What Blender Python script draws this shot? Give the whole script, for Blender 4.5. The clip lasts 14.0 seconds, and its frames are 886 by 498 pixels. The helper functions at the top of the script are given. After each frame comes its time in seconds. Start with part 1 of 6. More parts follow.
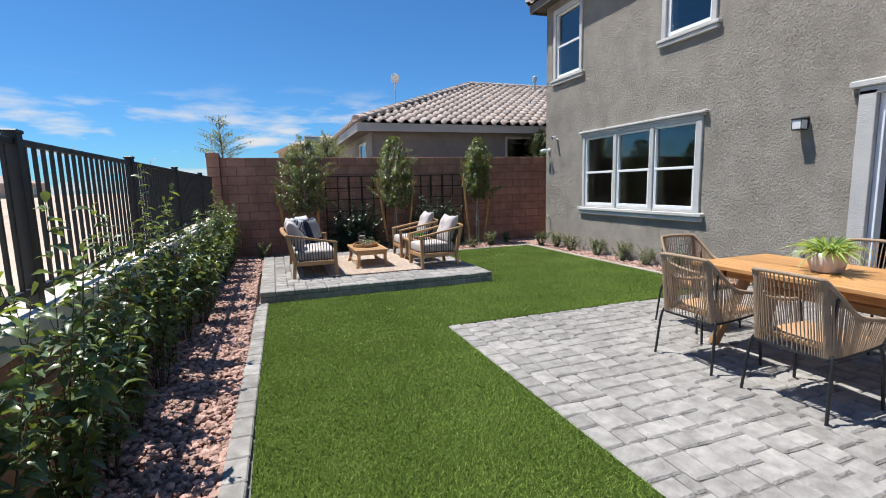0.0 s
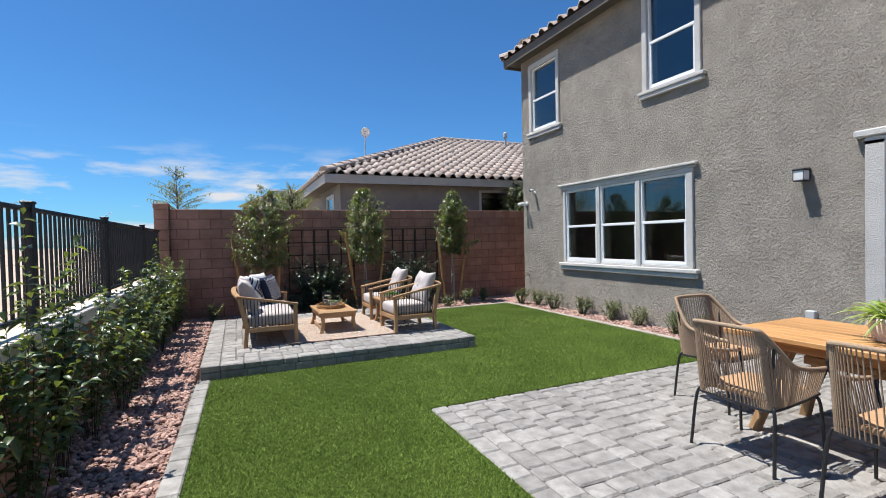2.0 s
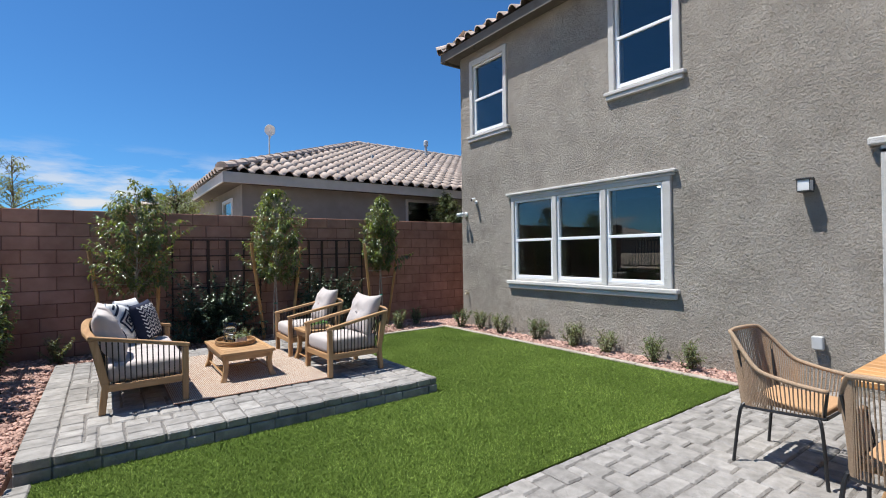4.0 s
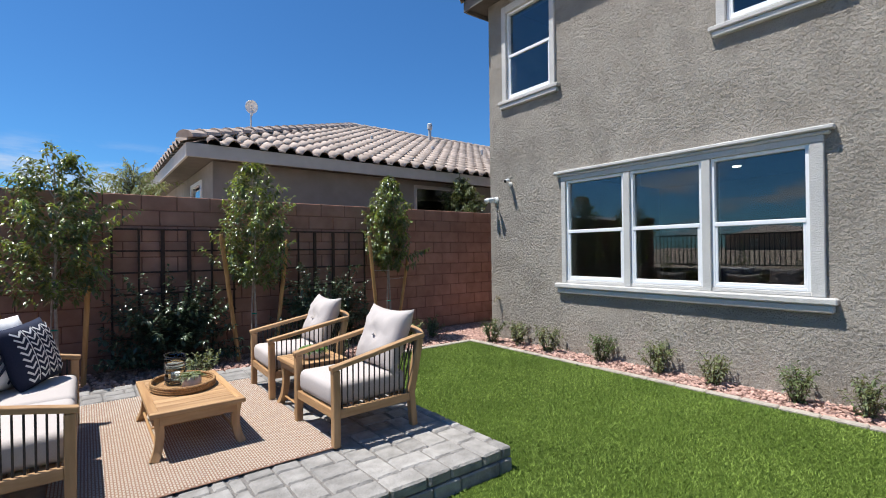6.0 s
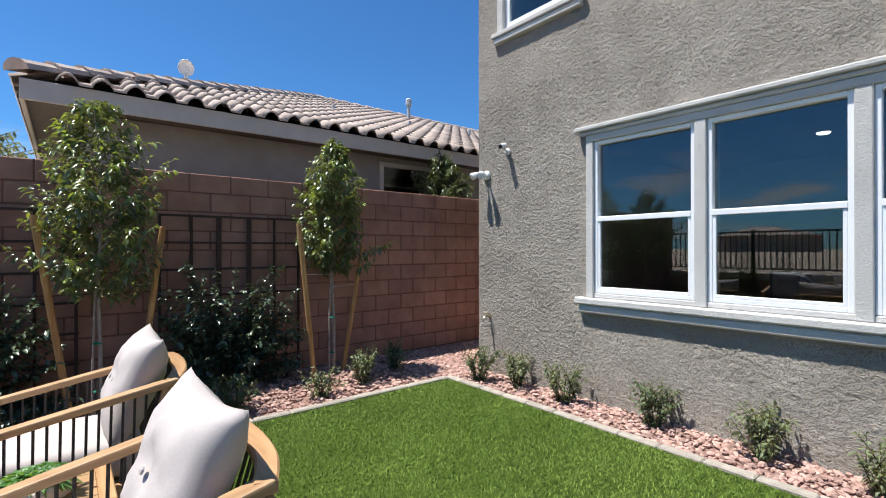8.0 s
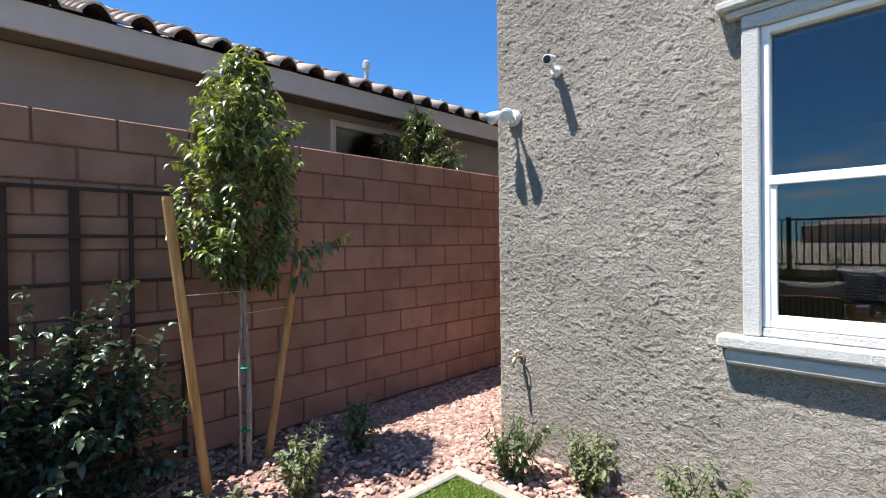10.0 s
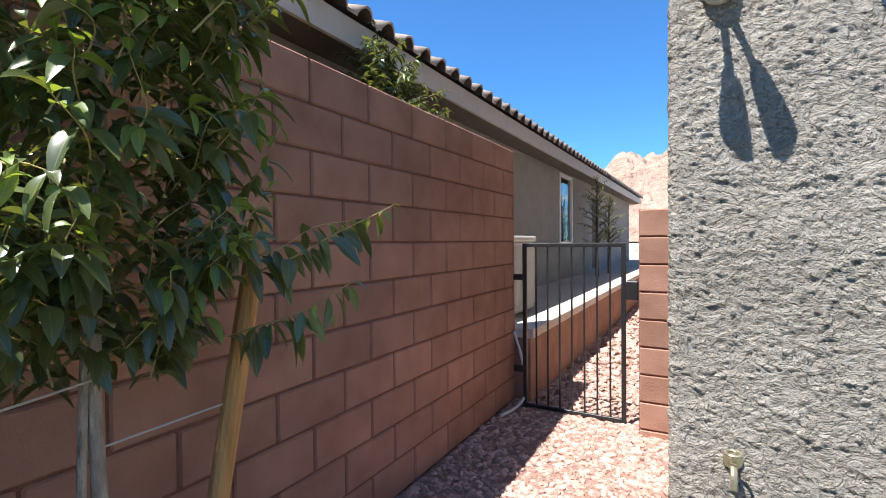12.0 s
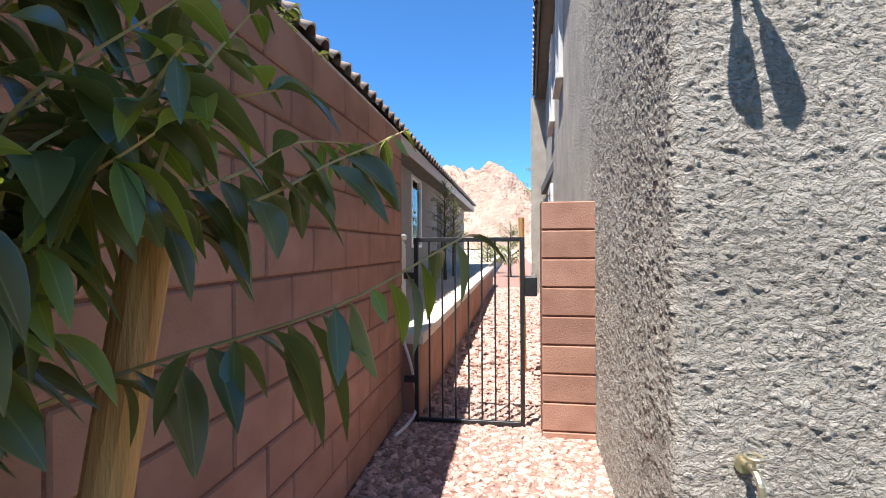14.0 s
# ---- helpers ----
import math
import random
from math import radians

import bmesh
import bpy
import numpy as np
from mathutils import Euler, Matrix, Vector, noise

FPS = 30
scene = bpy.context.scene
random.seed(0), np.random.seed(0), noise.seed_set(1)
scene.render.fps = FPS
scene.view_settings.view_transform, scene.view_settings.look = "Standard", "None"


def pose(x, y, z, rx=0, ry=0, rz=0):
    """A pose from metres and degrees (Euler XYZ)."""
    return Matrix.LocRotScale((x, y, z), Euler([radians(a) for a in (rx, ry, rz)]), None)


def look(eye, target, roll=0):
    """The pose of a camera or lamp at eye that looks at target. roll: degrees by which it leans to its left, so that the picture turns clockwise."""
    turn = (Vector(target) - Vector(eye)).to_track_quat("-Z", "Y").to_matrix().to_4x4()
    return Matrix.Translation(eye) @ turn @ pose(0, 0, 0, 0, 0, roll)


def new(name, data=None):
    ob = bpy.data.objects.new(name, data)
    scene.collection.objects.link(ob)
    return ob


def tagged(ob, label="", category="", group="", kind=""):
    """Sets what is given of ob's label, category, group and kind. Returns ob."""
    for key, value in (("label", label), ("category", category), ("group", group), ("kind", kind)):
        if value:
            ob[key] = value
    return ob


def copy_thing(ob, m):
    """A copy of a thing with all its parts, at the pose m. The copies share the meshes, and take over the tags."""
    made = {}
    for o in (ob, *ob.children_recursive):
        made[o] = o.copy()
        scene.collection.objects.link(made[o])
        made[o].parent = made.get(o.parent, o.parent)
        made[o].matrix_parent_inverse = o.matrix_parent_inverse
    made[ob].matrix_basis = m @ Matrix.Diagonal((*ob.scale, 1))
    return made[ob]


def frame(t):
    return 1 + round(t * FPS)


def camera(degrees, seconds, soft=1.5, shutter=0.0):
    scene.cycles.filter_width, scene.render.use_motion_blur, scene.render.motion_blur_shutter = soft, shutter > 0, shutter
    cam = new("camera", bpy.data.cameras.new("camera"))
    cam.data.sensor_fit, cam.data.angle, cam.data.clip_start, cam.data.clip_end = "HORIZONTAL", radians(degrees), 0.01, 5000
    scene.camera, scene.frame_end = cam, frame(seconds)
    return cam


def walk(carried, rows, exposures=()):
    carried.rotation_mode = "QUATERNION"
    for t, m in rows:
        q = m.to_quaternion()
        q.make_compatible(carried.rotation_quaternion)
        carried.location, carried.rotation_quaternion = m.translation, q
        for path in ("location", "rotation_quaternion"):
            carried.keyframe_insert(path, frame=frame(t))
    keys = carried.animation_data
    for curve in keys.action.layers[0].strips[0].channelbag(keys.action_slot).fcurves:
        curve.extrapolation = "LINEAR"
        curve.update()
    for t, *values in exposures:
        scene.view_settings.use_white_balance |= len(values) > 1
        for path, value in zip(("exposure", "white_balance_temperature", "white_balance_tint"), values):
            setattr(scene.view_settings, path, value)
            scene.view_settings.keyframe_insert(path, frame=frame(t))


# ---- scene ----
cam = camera(86.9, 14.0, 1.0)
PATH = [
    (0, (-0.045, -0.195, 1.487), (0.622, 1.671, 1.216), -1.4),
    (0.5, (-0.044, -0.137, 1.487), (0.628, 1.727, 1.216), -1.5),
    (1, (0.028, 0.023, 1.46), (0.721, 1.884, 1.222), -1.5),
    (1.5, (0.127, 0.278, 1.491), (0.857, 2.136, 1.369), -1.3),
    (2, (0.105, 0.577, 1.473), (0.911, 2.407, 1.432), -1.3),
    (2.5, (0.089, 0.896, 1.484), (1.009, 2.672, 1.481), -1.3),
    (3, (0.129, 1.295, 1.462), (1.177, 2.999, 1.477), -1.2),
    (3.2, (0.144, 1.446, 1.476), (1.23, 3.126, 1.491), -1.1),
    (5.3, (0.49, 3.419, 1.428), (1.7, 5.012, 1.443), -0.7),
    (5.5, (0.592, 3.593, 1.415), (1.8, 5.187, 1.427), -0.8),
    (6, (0.852, 4.077, 1.422), (2.069, 5.664, 1.431), -0.7),
    (6.5, (1.138, 4.56, 1.413), (2.363, 6.141, 1.422), -0.6),
    (7, (1.552, 4.985, 1.388), (2.783, 6.561, 1.397), -0.3),
    (7.5, (1.997, 5.391, 1.371), (3.236, 6.961, 1.377), -0.2),
    (7.7, (2.181, 5.53, 1.395), (3.424, 7.097, 1.4), -0.1),
    (9.8, (3.554, 7.471, 1.379), (4.946, 8.907, 1.364), -0.9),
    (10, (3.641, 7.688, 1.396), (5.04, 9.118, 1.378), -0.7),
    (10.5, (3.814, 8.238, 1.379), (5.297, 9.58, 1.353), -0.7),
    (11, (3.943, 8.768, 1.407), (5.529, 9.986, 1.378), -0.7),
    (11.5, (4.156, 9.231, 1.382), (5.824, 10.334, 1.349), -0.5),
    (12, (4.345, 9.64, 1.39), (6.088, 10.619, 1.359), -0.5),
    (12.5, (4.498, 9.95, 1.389), (6.307, 10.802, 1.367), -0.4),
    (13, (4.699, 10.147, 1.323), (6.568, 10.86, 1.309), -0.2),
    (13.5, (4.753, 10.247, 1.288), (6.678, 10.789, 1.278), -0.7),
    (14, (4.669, 10.243, 1.296), (6.646, 10.544, 1.29), -0.3),
]
walk(cam, [(t, look(eye, target, roll)) for t, eye, target, roll in PATH], [(0.0, 0.48), (3.2, 0.50), (7.7, 0.63), (10.0, 1.08), (11.0, 1.22), (12.5, 1.37), (14.0, 1.38)])

# ---- world, sun, exposure ----
SUN = Vector((-0.35, 0.225, 1.0)).normalized()
world = bpy.data.worlds.new("world")
scene.world = world
world.use_nodes = True
wt = world.node_tree
wt.nodes.clear()


def wn(kind, operation="", blend=""):
    n = wt.nodes.new(kind)
    if operation:
        n.operation = operation
    if blend:
        n.blend_type = blend
    return n


sky = wn("ShaderNodeTexSky")
sky.sky_type, sky.sun_disc = "NISHITA", False
sky.sun_elevation, sky.sun_rotation = radians(67.4), radians(-57)
sky.altitude, sky.air_density, sky.dust_density, sky.ozone_density = 700.0, 1.0, 0.5, 3.0
wcoord = wn("ShaderNodeTexCoord")
wmap = wn("ShaderNodeMapping")
wmap.inputs["Scale"].default_value = (6.5, 6.5, 30.0)
wnoise = wn("ShaderNodeTexNoise")
wnoise.inputs["Scale"].default_value = 1.0
wnoise.inputs["Detail"].default_value = 7.0
wnoise.inputs["Roughness"].default_value = 0.55
wramp = wn("ShaderNodeValToRGB")
wramp.color_ramp.elements[0].position, wramp.color_ramp.elements[1].position = 0.53, 0.68
wsep = wn("ShaderNodeSeparateXYZ")
wlow = wn("ShaderNodeMapRange")
for i, v in zip((1, 2, 3, 4), (0.20, 0.10, 0.0, 1.0)):
    wlow.inputs[i].default_value = v
wmul = wn("ShaderNodeMath", operation="MULTIPLY")
wmix = wn("ShaderNodeMixRGB")
wmix.inputs["Color2"].default_value = (9.0, 9.3, 9.8, 1)
wtint = wn("ShaderNodeMixRGB", blend="MULTIPLY")
wtint.inputs["Fac"].default_value = 1.0
wtint.inputs["Color2"].default_value = (0.57, 1.15, 1.64, 1)
wbg = wn("ShaderNodeBackground")
wbg.inputs["Strength"].default_value = 0.060
wout = wn("ShaderNodeOutputWorld")
L = wt.links.new
L(wcoord.outputs["Generated"], wmap.inputs["Vector"])
L(wmap.outputs[0], wnoise.inputs["Vector"])
L(wnoise.outputs["Fac"], wramp.inputs["Fac"])
L(wcoord.outputs["Generated"], wsep.inputs[0])
L(wsep.outputs["Z"], wlow.inputs[0])
L(wramp.outputs["Color"], wmul.inputs[0])
L(wlow.outputs[0], wmul.inputs[1])
L(wmul.outputs[0], wmix.inputs["Fac"])
L(sky.outputs[0], wtint.inputs["Color1"])
L(wtint.outputs[0], wmix.inputs["Color1"])
L(wmix.outputs[0], wbg.inputs["Color"])
L(wbg.outputs[0], wout.inputs["Surface"])

sun_data = bpy.data.lights.new("sun", "SUN")
sun_data.energy, sun_data.angle, sun_data.color = 5.0, radians(0.53), (1.0, 0.98, 0.945)
sun = new("sun", sun_data)
sun.matrix_basis = look(SUN * 40, (0, 0, 0))


# ---- helpers for building ----
def material(name, c1, c2=None, scale=8.0, rough=0.7, bump=0.0, bscale=60.0, metal=0.0, spec=0.4, rand=0.0, island=0.0, stretch=(1, 1, 1), detail=5.0, stain=0.0, coords="Object"):
    """Two-tone procedural surface: fine grain, broad stains, relief; rand varies it object by object, island piece by piece."""
    m = bpy.data.materials.new(name)
    m.use_nodes = True
    t = m.node_tree
    p = t.nodes["Principled BSDF"]
    p.inputs["Roughness"].default_value, p.inputs["Metallic"].default_value = rough, metal
    p.inputs["Specular IOR Level"].default_value = spec
    if coords == "Position":
        co = t.nodes.new("ShaderNodeNewGeometry").outputs["Position"]
    else:
        co = t.nodes.new("ShaderNodeTexCoord").outputs[coords]
    mp = t.nodes.new("ShaderNodeMapping")
    mp.inputs["Scale"].default_value = stretch
    t.links.new(co, mp.inputs["Vector"])
    n = t.nodes.new("ShaderNodeTexNoise")
    n.inputs["Scale"].default_value, n.inputs["Detail"].default_value = scale, detail
    t.links.new(mp.outputs[0], n.inputs["Vector"])
    r = t.nodes.new("ShaderNodeValToRGB")
    r.color_ramp.elements[0].position, r.color_ramp.elements[1].position = 0.32, 0.68
    r.color_ramp.elements[0].color, r.color_ramp.elements[1].color = (*c1, 1), (*(c2 or c1), 1)
    t.links.new(n.outputs["Fac"], r.inputs["Fac"])
    col = r.outputs["Color"]
    if stain:
        s = t.nodes.new("ShaderNodeTexNoise")
        s.inputs["Scale"].default_value, s.inputs["Detail"].default_value = 0.9, 4.0
        t.links.new(co, s.inputs["Vector"])
        sr = t.nodes.new("ShaderNodeMapRange")
        for i, v in zip((1, 2, 3, 4), (0.35, 0.65, 1 - stain, 1 + stain * 0.5)):
            sr.inputs[i].default_value = v
        t.links.new(s.outputs["Fac"], sr.inputs[0])
        hv = t.nodes.new("ShaderNodeHueSaturation")
        t.links.new(sr.outputs[0], hv.inputs["Value"])
        t.links.new(col, hv.inputs["Color"])
        col = hv.outputs[0]
    for amount, src in ((rand, "ObjectInfo"), (island, "NewGeometry")):
        if amount:
            o = t.nodes.new("ShaderNode" + src)
            v = o.outputs["Random" if src == "ObjectInfo" else "Random Per Island"]
            mr = t.nodes.new("ShaderNodeMapRange")
            mr.inputs[3].default_value, mr.inputs[4].default_value = 1 - amount, 1 + amount
            t.links.new(v, mr.inputs[0])
            hv = t.nodes.new("ShaderNodeHueSaturation")
            t.links.new(mr.outputs[0], hv.inputs["Value"])
            t.links.new(col, hv.inputs["Color"])
            col = hv.outputs[0]
    t.links.new(col, p.inputs["Base Color"])
    if bump:
        b = t.nodes.new("ShaderNodeTexNoise")
        b.inputs["Scale"].default_value, b.inputs["Detail"].default_value = bscale, 4.0
        t.links.new(mp.outputs[0], b.inputs["Vector"])
        bn = t.nodes.new("ShaderNodeBump")
        bn.inputs["Strength"].default_value, bn.inputs["Distance"].default_value = min(1.0, bump * 5), bump * 0.04
        t.links.new(b.outputs["Fac"], bn.inputs["Height"])
        t.links.new(bn.outputs[0], p.inputs["Normal"])
    return m


def shader(m):
    return m.node_tree.nodes["Principled BSDF"]


def mesh_of(bm, name, mats, smooth=False):
    me = bpy.data.meshes.new(name)
    bm.normal_update()
    bm.to_mesh(me)
    bm.free()
    for mm in mats if isinstance(mats, (list, tuple)) else [mats]:
        me.materials.append(mm)
    if smooth:
        me.polygons.foreach_set("use_smooth", [True] * len(me.polygons))
    return me


def part(name, bm, mat, parent=None, label="", smooth=False):
    ob = new(name, mesh_of(bm, name, mat, smooth))
    ob.parent = parent
    return tagged(ob, label)


def thing(name, label, category, m=None, group="", kind=""):
    ob = new(name)
    ob.empty_display_size = 0.1
    if m is not None:
        ob.matrix_basis = m
    return tagged(ob, label, category, group, kind)


def solid(name, bm, mat, label, category="", group="", kind="", m=None, smooth=False):
    ob = new(name, mesh_of(bm, name, mat, smooth))
    if m is not None:
        ob.matrix_basis = m
    return tagged(ob, label, category, group, kind)


def box(x0, x1, y0, y1, z0, z1, bev=0.0, bm=None, seg=1):
    """A box between two corners, its edges bevelled, added to bm."""
    out = bm or bmesh.new()
    geo = bmesh.ops.create_cube(out, size=1.0, matrix=Matrix.LocRotScale(((x0 + x1) / 2, (y0 + y1) / 2, (z0 + z1) / 2), None, (x1 - x0, y1 - y0, z1 - z0)))
    if bev:
        es = list({e for v in geo["verts"] for e in v.link_edges})
        bmesh.ops.bevel(out, geom=es, offset=bev, segments=seg, profile=0.5, affect="EDGES")
    return out


def beam(p0, p1, w, h, bev=0.0, bm=None, up=(0, 0, 1), seg=1):
    """A bevelled bar from p0 to p1; h across it along up, w across both."""
    out = bm or bmesh.new()
    a, b = Vector(p0), Vector(p1)
    d = (b - a).normalized()
    side = d.cross(Vector(up))
    side = side.normalized() if side.length > 1e-4 else d.orthogonal().normalized()
    top = side.cross(d)
    rot = Matrix((side, d, top)).transposed().to_4x4()
    geo = bmesh.ops.create_cube(out, size=1.0, matrix=Matrix.Translation((a + b) / 2) @ rot @ Matrix.Diagonal((w, (b - a).length, h, 1)))
    if bev:
        es = list({e for v in geo["verts"] for e in v.link_edges})
        bmesh.ops.bevel(out, geom=es, offset=bev, segments=seg, profile=0.5, affect="EDGES")
    return out


def tube(pts, r, n=8, bm=None, closed=False):
    """A round bar swept along points; r is one radius or one for each point."""
    out = bm or bmesh.new()
    ps = [Vector(p) for p in pts]
    k = len(ps)
    rr = list(r) if isinstance(r, (list, tuple, np.ndarray)) else [r] * k
    rings, ref = [], None
    for i, p in enumerate(ps):
        a = ps[(i - 1) % k] if closed or i > 0 else p
        b = ps[(i + 1) % k] if closed or i < k - 1 else p
        d = (b - a).normalized()
        if ref is None:
            ref = d.orthogonal().normalized()
        ref = (ref - d * ref.dot(d)).normalized()
        s = d.cross(ref)
        rings.append([out.verts.new(p + (ref * math.cos(q) + s * math.sin(q)) * rr[i]) for q in (2 * math.pi * j / n for j in range(n))])
    for i in range(k if closed else k - 1):
        a, b = rings[i], rings[(i + 1) % k]
        for j in range(n):
            out.faces.new((a[j], a[(j + 1) % n], b[(j + 1) % n], b[j]))
    if not closed:
        out.faces.new(rings[0][::-1])
        out.faces.new(rings[-1])
    return out


def lathe(profile, n=24, bm=None, wave=0.0, waves=0):
    """A turned body from (radius, height) pairs; a wave ribs it."""
    out = bm or bmesh.new()
    rings = []
    for r, z in profile:
        rings.append([out.verts.new(((r * (1 + wave * math.cos(waves * q))) * math.cos(q), (r * (1 + wave * math.cos(waves * q))) * math.sin(q), z)) for q in (2 * math.pi * j / n for j in range(n))])
    for a, b in zip(rings, rings[1:]):
        for j in range(n):
            out.faces.new((a[j], a[(j + 1) % n], b[(j + 1) % n], b[j]))
    out.faces.new(rings[0][::-1])
    out.faces.new(rings[-1])
    return out


def smooth_path(pts, n=8):
    """Points along a rounded line through pts (Catmull-Rom)."""
    p = [Vector(q) for q in pts]
    p = [2 * p[0] - p[1], *p, 2 * p[-1] - p[-2]]
    out = []
    for i in range(1, len(p) - 2):
        for j in range(n):
            t = j / n
            a, b, c, d = p[i - 1], p[i], p[i + 1], p[i + 2]
            out.append(0.5 * (2 * b + (c - a) * t + (2 * a - 5 * b + 4 * c - d) * t * t + (3 * b - a - 3 * c + d) * t ** 3))
    out.append(p[-2])
    return out


def raw(name, verts, faces_by_size, mat, smooth=False):
    """A mesh from number arrays: verts (n, 3) and a list of face index arrays."""
    me = bpy.data.meshes.new(name)
    verts = np.asarray(verts, np.float32).reshape(-1, 3)
    loops = np.concatenate([f.ravel() for f in faces_by_size]).astype(np.int32)
    sizes = np.concatenate([np.full(len(f), f.shape[1], np.int32) for f in faces_by_size])
    starts = np.concatenate([[0], np.cumsum(sizes)[:-1]]).astype(np.int32)
    me.vertices.add(len(verts))
    me.vertices.foreach_set("co", verts.ravel())
    me.loops.add(len(loops))
    me.loops.foreach_set("vertex_index", loops)
    me.polygons.add(len(sizes))
    me.polygons.foreach_set("loop_start", starts)
    me.polygons.foreach_set("loop_total", sizes)
    me.polygons.foreach_set("use_smooth", np.full(len(sizes), smooth))
    me.update(calc_edges=True)
    me.materials.append(mat)
    return me


# ---- materials ----
def stucco_material(name, c1, c2, depth, scale, levels=3.0):
    """Trowelled stucco: uneven terraces with crumbly edges, and sand grain on top; depth is the height of an edge in metres."""
    m = material(name, c1, c2, scale=3.0, rough=0.95, spec=0.1, stain=0.10, coords="Position")
    t = m.node_tree
    p = shader(m)
    k = t.links.new

    def op(kind, a, b=None, c=None):
        nd = t.nodes.new("ShaderNodeMath")
        nd.operation = kind
        for slot, v in enumerate((a, b, c)):
            if isinstance(v, float):
                nd.inputs[slot].default_value = v
            elif v is not None:
                k(v, nd.inputs[slot])
        return nd.outputs[0]

    def grain(vector, size, detail, rough):
        nd = t.nodes.new("ShaderNodeTexNoise")
        nd.inputs["Scale"].default_value, nd.inputs["Detail"].default_value, nd.inputs["Roughness"].default_value = size, detail, rough
        k(vector, nd.inputs["Vector"])
        return nd

    g = t.nodes.new("ShaderNodeNewGeometry").outputs["Position"]
    warp = grain(g, 7.0, 2.0, 0.5)
    add = t.nodes.new("ShaderNodeMixRGB")
    add.blend_type = "ADD"
    add.inputs["Fac"].default_value = 0.07
    k(g, add.inputs["Color1"])
    k(warp.outputs["Color"], add.inputs["Color2"])
    mp = t.nodes.new("ShaderNodeMapping")
    mp.inputs["Scale"].default_value = (scale, scale, scale * 1.45)
    k(add.outputs[0], mp.inputs["Vector"])
    n = op("MULTIPLY", grain(mp.outputs[0], 1.0, 5.0, 0.56).outputs["Fac"], levels * 2.0)
    edge = t.nodes.new("ShaderNodeMapRange")
    edge.interpolation_type = "SMOOTHSTEP"
    edge.inputs["From Max"].default_value = 0.36
    k(op("FRACT", n), edge.inputs["Value"])
    terrace = op("ADD", op("FLOOR", n), edge.outputs[0])
    patch = grain(g, 3.0, 1.0, 0.5).outputs["Fac"]
    terrace = op("MULTIPLY", op("SUBTRACT", terrace, levels + 0.3), op("MULTIPLY_ADD", patch, 0.7, 0.65))
    h = op("MULTIPLY_ADD", terrace, depth, op("MULTIPLY_ADD", grain(g, 210.0, 3.0, 0.6).outputs["Fac"], depth * 0.38, op("MULTIPLY", grain(mp.outputs[0], 2.6, 4.0, 0.6).outputs["Fac"], depth * 1.05)))
    bn = t.nodes.new("ShaderNodeBump")
    bn.inputs["Strength"].default_value, bn.inputs["Distance"].default_value = 1.0, 1.0
    k(h, bn.inputs["Height"])
    k(bn.outputs[0], p.inputs["Normal"])
    return m


STUCCO = stucco_material("stucco_taupe", (0.36, 0.322, 0.274), (0.45, 0.406, 0.35), 0.019, 25.0)
TRIM = stucco_material("stucco_trim_grey", (0.56, 0.54, 0.51), (0.63, 0.61, 0.575), 0.0022, 60.0)
FARSTUCCO = material("stucco_neighbour", (0.27, 0.255, 0.235), (0.31, 0.29, 0.27), scale=5, rough=0.95, bump=0.1, bscale=60, spec=0.1, stain=0.08, coords="Position")
FARTAN = material("stucco_far_tan", (0.42, 0.33, 0.26), (0.47, 0.37, 0.3), scale=2, rough=0.95, spec=0.1)
FASCIA = material("fascia_paint", (0.50, 0.47, 0.43), (0.55, 0.52, 0.48), scale=6, rough=0.7)
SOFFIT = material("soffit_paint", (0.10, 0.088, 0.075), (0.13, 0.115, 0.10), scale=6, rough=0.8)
BLOCK = material("split_block_brown", (0.30, 0.163, 0.117), (0.39, 0.222, 0.163), scale=5.0, rough=0.95, bump=0.12, bscale=120, spec=0.12, rand=0.10, stain=0.14, coords="Position")
MORTAR = material("mortar_brown", (0.17, 0.085, 0.062), (0.22, 0.11, 0.08), scale=30, rough=1.0, bump=0.2, bscale=150, spec=0.1)
PALEBLOCK = material("block_cap_pale", (0.62, 0.55, 0.47), (0.70, 0.63, 0.55), scale=7, rough=0.95, bump=0.1, bscale=120, spec=0.1)
PAVER = material("paver_grey", (0.24, 0.225, 0.206), (0.362, 0.341, 0.316), scale=11.0, rough=0.92, bump=0.22, bscale=55, spec=0.15, rand=0.15, island=0.13, stain=0.12, coords="Position")
JOINT = material("joint_sand", (0.17, 0.155, 0.14), (0.24, 0.22, 0.20), scale=60, rough=1.0, bump=0.2, bscale=200)
CURB = material("curb_cream", (0.30, 0.262, 0.215), (0.40, 0.355, 0.295), scale=14, rough=0.95, bump=0.15, bscale=90, rand=0.1)
GRAVEL = material("gravel_pink", (0.33, 0.20, 0.16), (0.48, 0.32, 0.265), scale=18, rough=0.9, bump=0.1, bscale=90, island=0.38, coords="Position", spec=0.2)
GRAVELBED = material("gravel_bed", (0.20, 0.115, 0.09), (0.36, 0.22, 0.18), scale=45, rough=1.0, bump=0.5, bscale=60, coords="Position", spec=0.1)
SAND = material("desert_sand", (0.42, 0.33, 0.25), (0.55, 0.45, 0.35), scale=0.6, rough=1.0, bump=0.2, bscale=8, coords="Position", spec=0.1)
TURFBASE = material("turf_mat", (0.07, 0.11, 0.016), (0.10, 0.155, 0.026), scale=30, rough=0.9, bump=0.6, bscale=160, coords="Position", spec=0.1, stain=0.15)
BLADE = material("turf_blade", (0.115, 0.178, 0.027), (0.20, 0.28, 0.053), scale=1.3, rough=0.6, spec=0.2, island=0.42, coords="Position")
